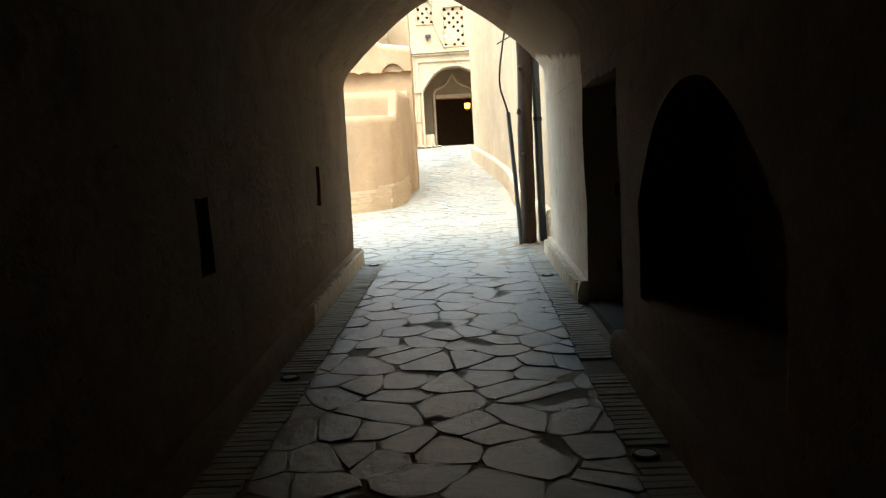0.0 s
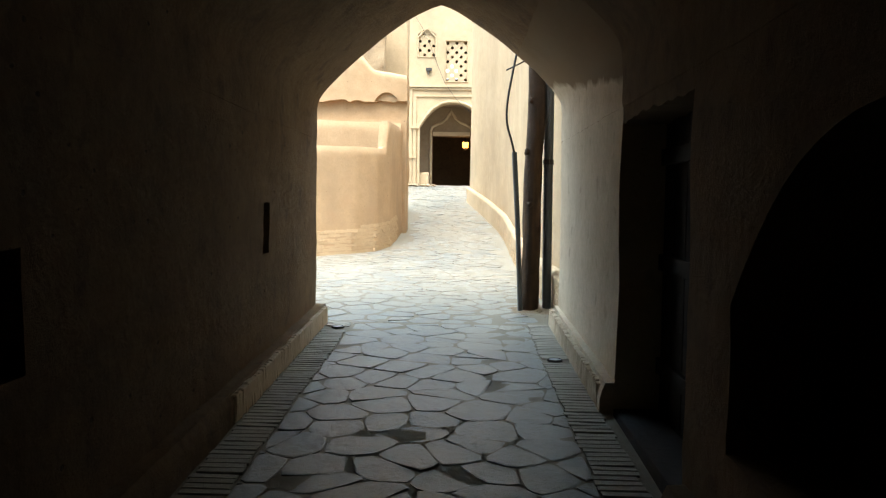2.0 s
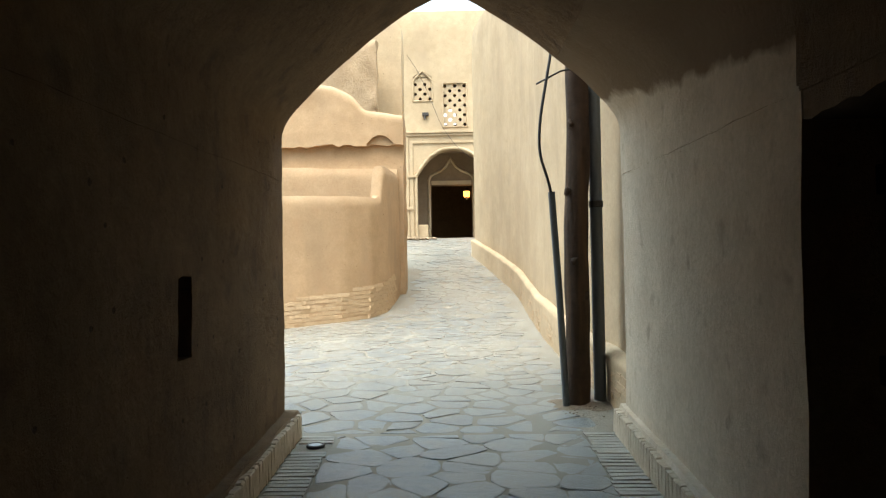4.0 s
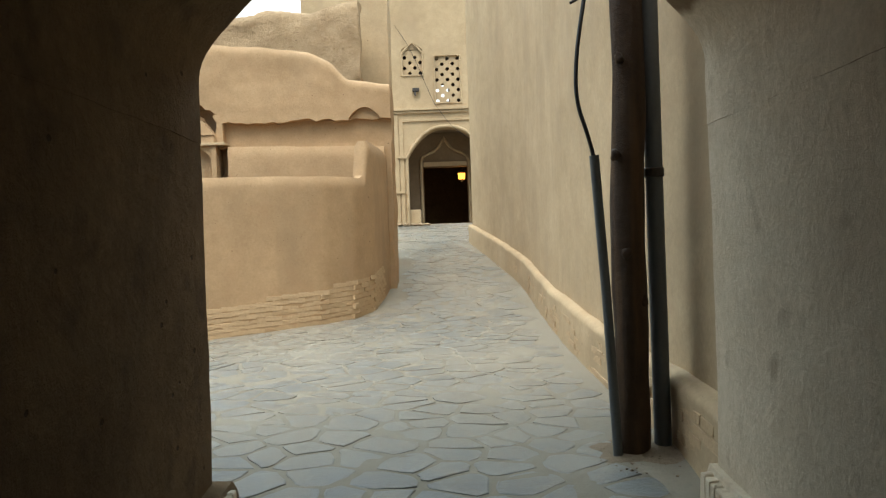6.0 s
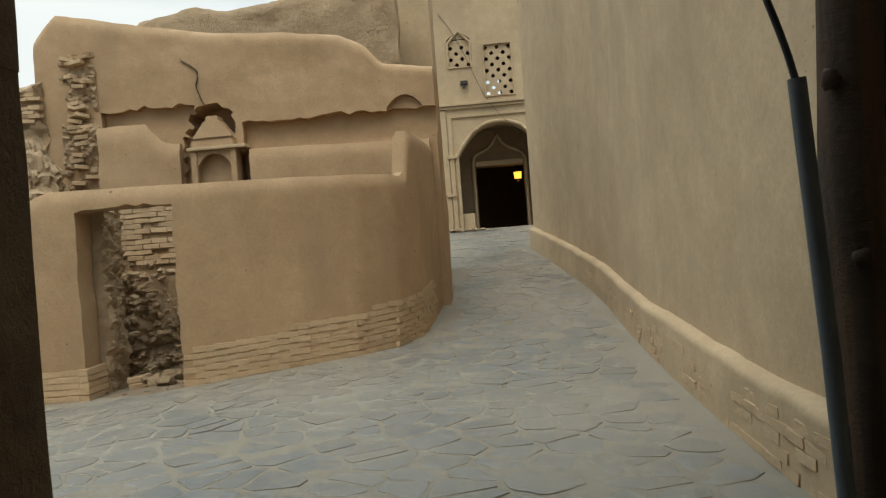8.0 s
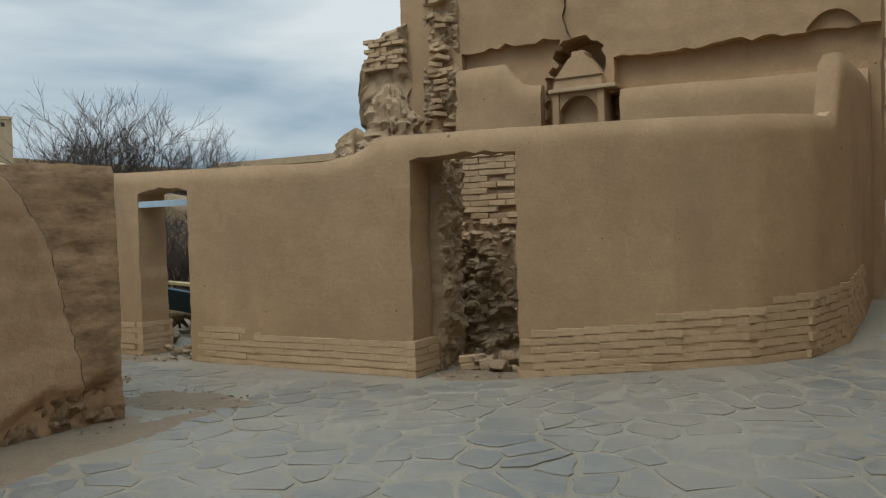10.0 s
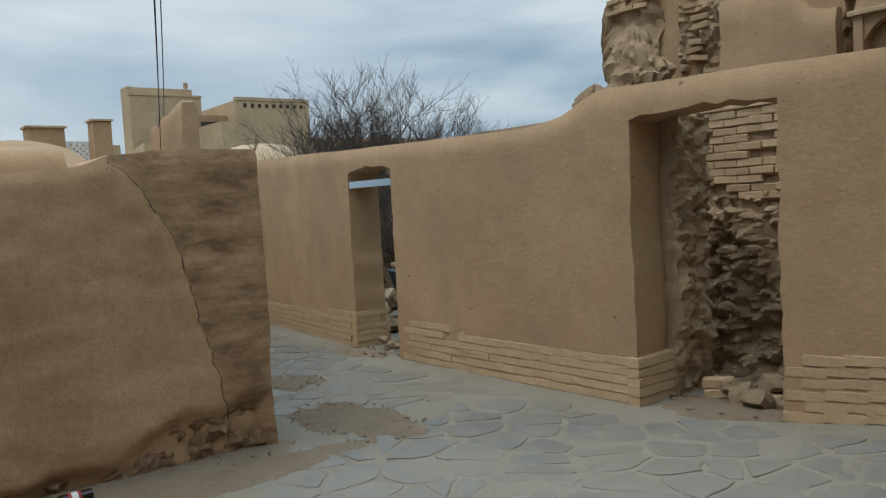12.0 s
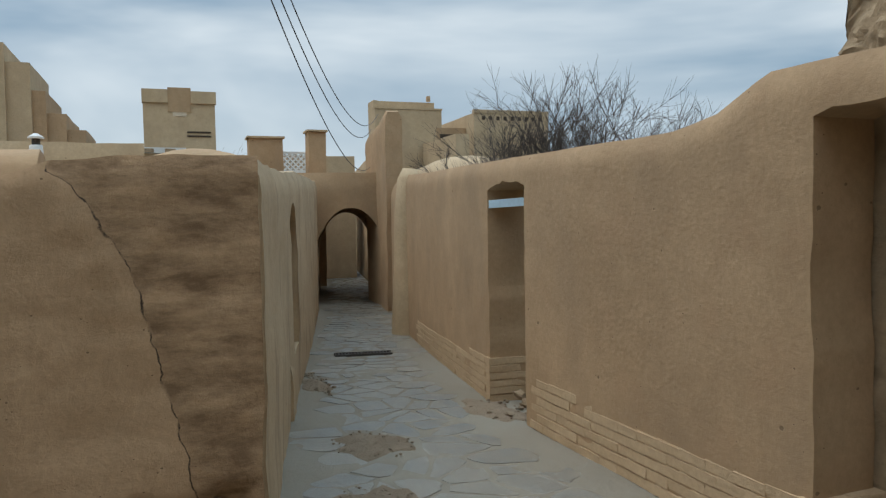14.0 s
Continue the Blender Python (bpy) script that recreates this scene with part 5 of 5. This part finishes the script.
for i in range(26):
    bm = bmesh.new()
    rock(bm, (0, 0, 0), _rr.uniform(.08, .26), 100 + i, .6)
    ob = obj("rubble_lump", bm, RUBBLE if i % 3 else MUD_GREY, smooth=60)
    ob.location = (_rr.uniform(-10.6, -8.6), _rr.uniform(16.3, 18.0), .36)
    ob.location.z += .25 * (ob.location.y - 16.3) / 1.7
    tagged(ob, "loose lump of rubble in the ruined yard", "rubble", "rubble of the yard")
_b = bmesh.new()
box(_b, -.6, .6, -.02, .02, -.2, .2, .005)
_o = obj("broken_board", _b, plain("dark_teal_paint", (.03, .07, .09), .6))
_o.matrix_world = pose(-9.5, 17.2, .72, 35, 10, 20)
tagged(_o, "dark teal painted board thrown on the rubble", "board")
_b = bmesh.new()
box(_b, -.7, .7, -.09, .09, -.02, .02, .005)
_o = obj("broken_board", _b, plain("pale_yellow_wood", (.55, .45, .22), .7))
_o.matrix_world = pose(-9.7, 17.5, .95, 0, 6, 24)
tagged(_o, "pale yellow plank lying on the rubble", "board")

# ---- small things on the ground ----
def bottle():
    e = empty("glass_bottle", pose(-5.71, 12.13, G(-5.7, 12) + .045, 90, 0, 2))
    tagged(e, "dark brown glass bottle with a red label lying on the ground", "bottle")
    bm = bmesh.new()
    lathe(bm, [(.02, 0), (.033, .004), (.034, .05), (.034, .14), (.03, .165), (.018, .2), (.014, .24)], (0, 0, 0), 20)
    obj("glass", bm, GLASS_BROWN, e, smooth=50)
    bm = bmesh.new()
    lathe(bm, [(.0345, .06), (.035, .061), (.035, .12), (.0345, .121)], (0, 0, 0), 20)
    paper = obj("label", bm, LABEL_RED, e, "red paper label")
    bm = bmesh.new()
    lathe(bm, [(.0352, .075), (.0354, .076), (.0354, .105), (.0352, .106)], (0, 0, 0), 20)
    obj("label_band", bm, LABEL_WHITE, paper, "white band on the label")
    bm = bmesh.new()
    lathe(bm, [(.0195, .19), (.0165, .21), (.0165, .235), (.015, .24)], (0, 0, 0), 16)
    obj("neck_label", bm, LABEL_RED, e)
    bm = bmesh.new()
    lathe(bm, [(.016, .238), (.017, .24), (.017, .262), (.01, .265)], (0, 0, 0), 16)
    obj("cap", bm, LABEL_WHITE, e, "white cap")


bottle()
_b = bmesh.new()
rock(_b, (0, 0, 0), .05, 77, .5)
_o = obj("paper_scrap", _b, LABEL_WHITE, smooth=40)
_o.location = (-5.72, 11.8, G(-5.7, 11.8) + .02)
tagged(_o, "crumpled scrap of white paper by the bottle", "litter")


def drain_grate():
    a, b = Vector((-12.25, 14.86)), Vector((-12.15, 15.6))
    d = (b - a)
    e = empty("drain_grate", Matrix.Translation((a.x, a.y, G(a.x, a.y) + .012)) @ Matrix.Rotation(math.atan2(d.y, d.x), 4, "Z"))
    tagged(e, "narrow dark steel drain grate across the lane", "drain grate")
    L = d.length
    for y in (-.09, .09):
        bm = bmesh.new()
        box(bm, 0, L, y - .012, y + .012, -.02, .02)
        obj("rail", bm, STEEL, e)
    for i in range(18):
        bm = bmesh.new()
        box(bm, L * i / 18 + .01, L * i / 18 + .025, -.078, .078, -.015, .016)
        obj("bar", bm, STEEL, e)
    bm = bmesh.new()
    box(bm, 0, L, -.078, .078, -.05, -.02)
    obj("trough", bm, CRACK, e)


drain_grate()


def heap(name, cx, cy, rx, ry, h, seed, label, mat=None):
    bm = bmesh.new()
    n, m = 36, 10
    off = Vector((seed * 3.7, 0, 0))
    c = bm.verts.new((cx, cy, G(cx, cy) + h))
    prev = None
    for k in range(1, m + 1):
        ring = []
        for i in range(n):
            a = 2 * math.pi * i / n
            q = Vector((math.cos(a), math.sin(a), 0))
            rad = (k / m) * (1 + .5 * noise.noise(q * 1.4 + off) + .25 * noise.noise(q * 4 + off))
            x, y = cx + q.x * rx * rad, cy + q.y * ry * rad
            z = G(x, y) + h * (1 - (k / m) ** 1.5) + .016 * noise.noise(Vector((x, y, 0)) * 9) * (1 - k / m) - (.012 if k == m else 0)
            ring.append(bm.verts.new((x, y, z)))
        for i in range(n):
            if prev:
                bm.faces.new((prev[i], ring[i], ring[(i + 1) % n], prev[(i + 1) % n]))
            else:
                bm.faces.new((c, ring[i], ring[(i + 1) % n]))
        prev = ring
    return tagged(obj(name, bm, mat or DUST, smooth=70), label, "earth", kind="stuff")


heap("dirt_patch", -7.6, 14.2, .36, .3, .03, 7, "patch of loose brown earth in the lane")
heap("dirt_patch", -6.0, 13.9, .65, .36, .03, 1, "patch of loose brown earth on the paving")
heap("dirt_patch", -5.65, 11.9, .5, 1.9, .03, 2, "strip of loose earth along the wall foot")
heap("dirt_patch", -8.3, 15.45, .5, .22, .03, 3, "loose earth at the doorway")
heap("dirt_patch", -4.2, 15.62, .5, .3, .035, 4, "loose earth in the doorway")
heap("dirt_patch", .82, 10.35, .35, .3, .025, 5, "loose earth round the foot of the pole")
heap("dirt_patch", -10.2, 14.25, .5, .15, .05, 6, "loose earth at the lane wall foot")


def clods(name, cx, cy, rx, ry, n, big, seed, label):
    """Loose clods and grit lying on the earth."""
    rnd = random.Random(seed)
    bm = bmesh.new()
    for i in range(n):
        a, k = rnd.uniform(0, 6.283), math.sqrt(rnd.random())
        x, y = cx + rx * k * math.cos(a), cy + ry * k * math.sin(a)
        r = .7 * big * rnd.uniform(.2, 1) ** 2.4
        res = bmesh.ops.create_icosphere(bm, subdivisions=1, radius=1.0)
        for v in res["verts"]:
            v.co = v.co * r * rnd.uniform(.7, 1.25)
            v.co.z *= .6
            v.co += Vector((x, y, G(x, y) + r * .35 + .012))
    return tagged(obj(name, bm, DUST), label, "earth", kind="stuff")


clods("loose_clods", -7.6, 14.2, .4, .3, 130, .02, 11, "crumbled clods of brown earth in the lane")
clods("loose_clods", -6.0, 13.9, .7, .4, 240, .02, 1, "crumbled clods of brown earth on the paving")
clods("loose_clods", -5.72, 12.3, .25, 1.1, 200, .02, 2, "crumbled earth along the wall foot")
clods("loose_clods", -8.2, 15.5, .5, .25, 110, .04, 3, "crumbled earth and grit in the doorway")
clods("loose_clods", -4.2, 15.7, .5, .3, 110, .035, 4, "crumbled earth in the doorway")
clods("loose_clods", -10.3, 14.3, .8, .12, 120, .04, 5, "crumbled earth at the lane wall foot")
clods("loose_clods", .8, 10.2, .3, .4, 60, .018, 6, "grit round the foot of the pole")
clods("loose_clods", -2.8, 15.45, 1.8, .12, 120, .012, 7, "grit along the foot of the low wall")


def crack(name, pts, w, label, face):
    """A crack: a thin dark rift whose lips stand just off the wall."""
    bm = bmesh.new()
    rnd = random.Random(len(pts))
    line = []
    q = resample(pts, .05)
    for p in q:
        line.append(p + Vector((rnd.uniform(-.012, .012), rnd.uniform(-.012, .012), 0)) + Vector(face) * .0)
    prev = None
    f = Vector(face)
    for i, p in enumerate(line):
        d = (line[min(i + 1, len(line) - 1)] - line[max(0, i - 1)]).normalized()
        s = d.cross(f).normalized() * w * rnd.uniform(.3, 1.0)
        cur = (bm.verts.new(p + s), bm.verts.new(p - s), bm.verts.new(p - f * .06))
        if prev:
            bm.faces.new((prev[0], cur[0], cur[1], prev[1]))
            bm.faces.new((prev[0], prev[2], cur[2], cur[0]))
            bm.faces.new((prev[1], cur[1], cur[2], prev[2]))
        prev = cur
    return tagged(obj(name, bm, CRACK), label, "crack", kind="structure")

# ---- paving and bricks, piece by piece ----
def clip(poly, n, d):
    """Keeps the part of a polygon where n.p <= d."""
    out = []
    for i, p in enumerate(poly):
        q = poly[(i + 1) % len(poly)]
        a, b = p[0] * n[0] + p[1] * n[1] - d, q[0] * n[0] + q[1] * n[1] - d
        if a <= 0:
            out.append(p)
        if a * b < 0:
            t = a / (a - b)
            out.append((p[0] + (q[0] - p[0]) * t, p[1] + (q[1] - p[1]) * t))
    return out


def stones(x0, x1, y0, y1, size, seed, stretch=1.3):
    """Irregular flagstones: cells round jittered points, wider than long."""
    rnd = random.Random(seed)
    sx, sy = size * stretch, size
    nx, ny = int((x1 - x0) / sx) + 3, int((y1 - y0) / sy) + 3
    pts = {(i, j): (x0 + (i - 1 + rnd.uniform(-.1, 1.1) + .5 * (j % 2)) * sx, y0 + (j - 1 + rnd.uniform(0, 1)) * sy) for i in range(nx) for j in range(ny)}
    for (i, j), p in pts.items():
        poly = [(p[0] - 2 * sx, p[1] - 2 * sy), (p[0] + 2 * sx, p[1] - 2 * sy), (p[0] + 2 * sx, p[1] + 2 * sy), (p[0] - 2 * sx, p[1] + 2 * sy)]
        for a in range(-3, 4):
            for b in range(-3, 4):
                q = pts.get((i + a, j + b))
                if q is None or (a == 0 and b == 0):
                    continue
                n = (q[0] - p[0], q[1] - p[1])
                poly = clip(poly, n, n[0] * (q[0] + p[0]) / 2 + n[1] * (q[1] + p[1]) / 2)
                if len(poly) < 3:
                    break
            if len(poly) < 3:
                break
        if len(poly) >= 3:
            yield p, poly


def stone_ring(poly, gap, rnd):
    """Shrinks a cell by its joint and roughens its outline."""
    n = len(poly)
    cx, cy = sum(p[0] for p in poly) / n, sum(p[1] for p in poly) / n
    cell = poly
    for i in range(n):
        p, q = poly[i], poly[(i + 1) % n]
        d = (q[0] - p[0], q[1] - p[1])
        L = math.hypot(*d)
        if L < 1e-6:
            continue
        m = (d[1] / L, -d[0] / L)
        cell = clip(cell, m, m[0] * p[0] + m[1] * p[1] - gap * rnd.uniform(.5, 1.4))
        if len(cell) < 3:
            return None, None
    out = []
    for i, p in enumerate(cell):
        q = cell[(i + 1) % len(cell)]
        L = math.hypot(q[0] - p[0], q[1] - p[1])
        if L < .03:
            continue
        out.append((p[0] * .9 + (cx * .5 + q[0] * .5) * .1, p[1] * .9 + (cy * .5 + q[1] * .5) * .1))
        if L > .12:
            for t in (.33, .67):
                j = rnd.uniform(-1, .4) * min(.02, .003 + gap)
                out.append((p[0] + (q[0] - p[0]) * t + (q[1] - p[1]) / L * j, p[1] + (q[1] - p[1]) * t - (q[0] - p[0]) / L * j))
    return (out, (cx, cy)) if len(out) >= 3 else (None, None)


def stone_bm(bm, ring, c, h, rnd, at):
    n = len(ring)
    tx, ty = rnd.uniform(-.022, .022), rnd.uniform(-.022, .022)
    low = [bm.verts.new((x - at[0], y - at[1], G(x, y) - .012 - at[2])) for x, y in ring]
    mid = [bm.verts.new((x - at[0], y - at[1], G(x, y) + h * .6 + (x - c[0]) * tx + (y - c[1]) * ty - at[2])) for x, y in ring]
    top = []
    for x, y in ring:
        L = math.hypot(x - c[0], y - c[1])
        k = max(.3, 1 - .009 / max(L, .02))
        X, Y = c[0] + (x - c[0]) * k, c[1] + (y - c[1]) * k
        top.append(bm.verts.new((X - at[0], Y - at[1], G(X, Y) + h + (X - c[0]) * tx + (Y - c[1]) * ty + rnd.uniform(-.002, .002) - at[2])))
    for i in range(n):
        k = (i + 1) % n
        bm.faces.new((low[i], low[k], mid[k], mid[i]))
        bm.faces.new((mid[i], mid[k], top[k], top[i]))
    bm.faces.new(top)


def pave(name, label, area, size, seed, inside, near, planes=(), height=.012, gap=.012, stretch=1.3):
    bed = empty(name)
    tagged(bed, label, "pavement", kind="structure")
    rnd = random.Random(seed + 1)
    rest, count = bmesh.new(), 0
    todo = []
    for p, poly in stones(*area, size, seed, stretch):
        for n, d in planes:
            poly = clip(poly, n, d)
        if len(poly) < 3:
            continue
        ring, c = stone_ring(poly, gap, rnd)
        if ring is None or not inside(*c):
            continue
        todo.append((0 if near(*c) else 1, c, ring))
    todo.sort(key=lambda t: t[0])
    for _, c, ring in todo:
        h = height * rnd.uniform(.25, 1.5)
        if count < 300:
            at = (c[0], c[1], G(*c))
            bm = bmesh.new()
            stone_bm(bm, ring, c, h, rnd, at)
            ob = obj("flagstone", bm, STONE, bed)
            ob.location = at
            count += 1
        else:
            stone_bm(rest, ring, c, h, rnd, (0, 0, 0))
    if rest.verts:
        tagged(obj("far_flagstones", rest, STONE_FAR, bed), kind="stuff")
    else:
        rest.free()


def between(table, y):
    return interp(y, table)


LANE_LEFT = [(-19.4, 16.25), (-13, 14.85), (-9, 14.05), (-5.9, 13.45)]
LANE_RIGHT = [(-19.3, 17.35), (-14, 16.3), (-8.75, 15.22), (-4.75, 15.16), (-3.77, 15.24), (-2.6, 15.64), (-2.0, 16.0), (-1.5, 16.5)]
RIGHT_X = [(9.4, .72), (10.3, .6), (11.5, .72), (13.2, .66), (15.4, .66), (17, .7), (20, .58), (22.5, .26), (24.8, -.05), (25.3, .3), (29, .6)]
LEFT_X = [(16.5, -1.45), (17.2, -1.22), (18.2, -1.15), (19.3, -1.05), (23, -1.3), (29, -2.0)]


def in_square(x, y):
    if y < 9.5 or x > interp(y, RIGHT_X) or x < -5.75:
        return False
    if y > interp(x, LANE_RIGHT) and not (y > 16.5 and x > interp(y, LEFT_X)):
        return False
    if ((x + 6.0) / .6) ** 2 + ((y - 13.9) / .34) ** 2 < 1 or (x < -5.3 and y < 13):
        return False
    return y < 16.6


def in_north(x, y):
    return 16.6 <= y < 28.9 and interp(y, LEFT_X) < x < interp(y, RIGHT_X)


def in_west(x, y):
    if x >= -5.75 or x < -38:
        return False
    if x > -19.4:
        return interp(x, LANE_LEFT) < y < interp(x, LANE_RIGHT) - .05 and ((x + 6.0) / .6) ** 2 + ((y - 13.9) / .34) ** 2 > 1 and ((x + 7.6) / .33) ** 2 + ((y - 14.2) / .26) ** 2 > 1
    c = 16.8 + (-19.4 - x) * .195
    return abs(y - c) < .55


pave("floor_1", "grey irregular flagstones down the middle of the passage", (-1.4, 1.0, T0, 9.5), .25, 11, lambda x, y: -1.1 < x < .68 and y < 9.5, lambda x, y: y > -.5, [((-1, 0), 1.09), ((1, 0), .66), ((0, 1), 9.4)], .0055, .002, 1.5)
pave("pavement_1", "grey irregular flagstones in sandy mortar on the open ground", (-6, 1, 9.4, 16.8), .25, 12, in_square, lambda x, y: y < 15.2 and x > -4.9, [((0, -1), -9.46)], .004, .013, 1.4)
pave("pavement_2", "grey flagstones up the narrow lane to the gate", (-2.2, 1, 16.4, 29), .27, 13, in_north, lambda x, y: y < 24, (), .004, .012, 1.4)
pave("pavement_3", "grey flagstones along the lane to the bridge", (-38, -5.6, 13.2, 21), .27, 14, in_west, lambda x, y: x > -19, (), .003, .012, 1.4)

BRICKS = [worn_brick("brick", .215, .10, .0645, k, None, .08, True) for k in range(5)]
RAW = [worn_brick("brick", .2, .10, .058, 60 + k, None, .1) for k in range(5)]
HALVES = [worn_brick("brick", .10, .10, .058, 10 + k) for k in range(3)]
EDGERS = [worn_brick("brick", .235, .064, .07, 20 + k, PAVE_EDGE, .05) for k in range(4)]


def wall_base_bricks():
    rnd = random.Random(31)
    L = run_length(LOW)
    for course in range(10):
        s = .0 + (.11 if course % 2 else 0) + rnd.uniform(0, .05)
        while s < L - .2:
            p, d = along(LOW, s + .105)
            s += .215
            x = p.x
            top = interp(x, [(-14, 5), (-9.6, 5), (-9.5, 6), (-6.6, 6), (-6.5, 5), (-4.8, 5), (-3.75, 6), (-2.72, 6), (-2.68, 7), (-1.95, 7), (-1.9, 8.2), (-1.2, 8.2)])
            if x < -13 or course >= int(top):
                continue
            if -4.79 < x < -3.66 or -8.74 < x < -7.6:
                continue
            if x > -1.36 and p.y > 18.2:
                continue
            z = G(p.x, p.y) + .03 + course * .066
            off = -.007 + rnd.uniform(-.0035, .0035)
            nrm = Vector((-d.y, d.x))
            q = p + nrm * (off + .05)
            ang = math.atan2(d.y, d.x)
            m = pose(q.x, q.y, z + .012 * noise.noise(Vector((x * 1.1, course * .3, 0))), rnd.uniform(-1, 1), 0, math.degrees(ang))
            piece("brick", rnd.choice(BRICKS), m, low_wall)
    # returns in the doorway jambs
    for x0, y0, n in ((-4.73, 15.41, 5), (-8.63, 15.58, 6)):
        for course in range(n):
            for k in range(2):
                side = 1
                y = y0 + .06 + k * .212
                piece("brick", rnd.choice(BRICKS), pose(x0 - side * .025 + rnd.uniform(-.004, .004), y, G(x0, y0) + .03 + course * .066, rnd.uniform(-1, 1), 0, 90 + rnd.uniform(-1, 1)), low_wall)


wall_base_bricks()


def passage_edging():
    rnd = random.Random(41)
    for parent_name, x, lab, y_from in (("floor_3", -1.215, "narrow brick edging along the passage floor", 1.2), ("floor_4", .775, "narrow brick edging along the passage floor", 1.2)):
        bed = empty(parent_name)
        tagged(bed, lab, "floor", kind="structure")
        y = y_from
        while y < 9.45:
            if not any(abs(y - ly) < .09 and abs(x - lx) < .2 for lx, ly in ((-1.24, 4.74), (.73, 3.29), (-1.2, 9.14), (.76, 7.9))) and not (x > 0 and 4.55 < y < 4.85):
                piece("brick", rnd.choice(EDGERS), pose(x + rnd.uniform(-.012, .012), y, G(x, y) - .026 + rnd.uniform(-.002, .002), rnd.uniform(-.6, .6), rnd.uniform(-.6, .6), rnd.uniform(-1.2, 1.2)), bed)
            y += .066
    for xs, y0, y1, p in ((-1.352, 6.2, 9.4, "baseboard_1"), (.884, 6.65, 9.4, "baseboard_2")):
        par = bpy.data.objects[p]
        y = y0
        while y < y1:
            m = pose(xs + (.034 if xs < 0 else -.034) * 0 + (-.035 if xs < 0 else .035) + (.001 if xs < 0 else -.001), y, G(xs, y) + .09 + rnd.uniform(-.006, .006), 0, 90, rnd.uniform(-1.5, 1.5))
            piece("brick", SOLDIERS[rnd.randrange(3)], m, par)
            y += .07


SOLDIERS = [worn_brick("brick", .17, .066, .085, 50 + k, MUD_GREY, .1) for k in range(3)]
passage_edging()


def ruin_bricks():
    rnd = random.Random(51)
    for course in range(12):
        for k in range(11):
            x = -5.25 + k * .204 + (.1 if course % 2 else 0)
            if (course < 2 and x < -4.75) or rnd.random() < .05:
                continue
            piece("brick", RAW[rnd.randrange(5)], pose(x, 16.714 + rnd.uniform(-.008, .008), 1.76 + course * .0625, rnd.uniform(-1.5, 1.5), rnd.uniform(-1.5, 1.5), rnd.uniform(-2, 2)), bpy.data.objects["wall_north_18"])
    for x, y, z, a in ((-4.42, 15.86, .44, 32), (-4.44, 15.87, .505, 25), (-4.25, 15.98, .43, -40), (-4.1, 16.05, .42, 70)):
        piece("brick", RAW[rnd.randrange(5)], pose(x, y, z, 3, -4, a), bpy.data.objects["wall_north_11"])
    for course in range(7):
        for k in range(3):
            if rnd.random() < .12:
                continue
            piece("brick", RAW[rnd.randrange(5)], pose(-7.72 + k * .205 + (.1 if course % 2 else 0), 18.93 + rnd.uniform(-.02, .015), 4.02 + course * .066, rnd.uniform(-3, 3), rnd.uniform(-3, 3), rnd.uniform(-6, 6)), stub)
    for course in range(24):
        for k in range(2):
            if rnd.random() < .45:
                continue
            piece("brick", RAW[rnd.randrange(5)], pose(-6.62 + k * .15 + rnd.uniform(-.06, .06), 18.93 + rnd.uniform(-.03, .03), 2.95 + course * .085 + rnd.uniform(-.02, .02), rnd.uniform(-10, 10), rnd.uniform(-12, 12), rnd.uniform(-35, 35)), bpy.data.objects["wall_north_12"])


ruin_bricks()


def plinth_bricks():
    """Worn brick courses showing in the lane plinth."""
    rnd = random.Random(71)
    line = [(x - .1, y) for x, y in RIGHT[:-2]] + [(1.02, 10.35), (1.0, 9.45)]
    L = run_length(line)
    par = bpy.data.objects["baseboard_4"]
    for course in range(6):
        s = (.1 if course % 2 else 0)
        while s < L - .2:
            p, d = along(line, s + .105)
            s += .215
            if p.y > 19.5 or rnd.random() < .35 or course >= 4.5 + 1.5 * noise.noise(Vector((p.y * .8, 3, 0))):
                continue
            nrm = Vector((-d.y, d.x))
            q = p + nrm * (.05 - .001 + rnd.uniform(-.004, .003))
            piece("brick", rnd.choice(BRICKS), pose(q.x, q.y, G(p.x, p.y) + .03 + course * .068, rnd.uniform(-2, 2), rnd.uniform(-1, 1), math.degrees(math.atan2(d.y, d.x)) + rnd.uniform(-1, 1)), par)


plinth_bricks()


def rubble_stones():
    """Stones bedded in the crumbling face behind the doorway."""
    rnd = random.Random(81)
    par = bpy.data.objects["wall_north_11"]
    for i in range(80):
        z = .25 + 1.5 * rnd.random() ** 1.5
        bm = bmesh.new()
        rock(bm, (0, 0, 0), rnd.uniform(.02, .06), 300 + i, .6)
        ob = obj("stone", bm, ERODED, par)
        ob.location = (rnd.uniform(-5.2, -3.3), 16.42 - .12 * (1.7 - z) + rnd.uniform(-.04, .04), z)


rubble_stones()

# ---- cracks ----
crack("crack_1", [(-4.95, 18.96, 4.75), (-4.7, 18.96, 4.55), (-4.75, 18.96, 4.3), (-4.65, 18.96, 4.05)], .003, "crack in the ruined wall", (0, -1, 0))
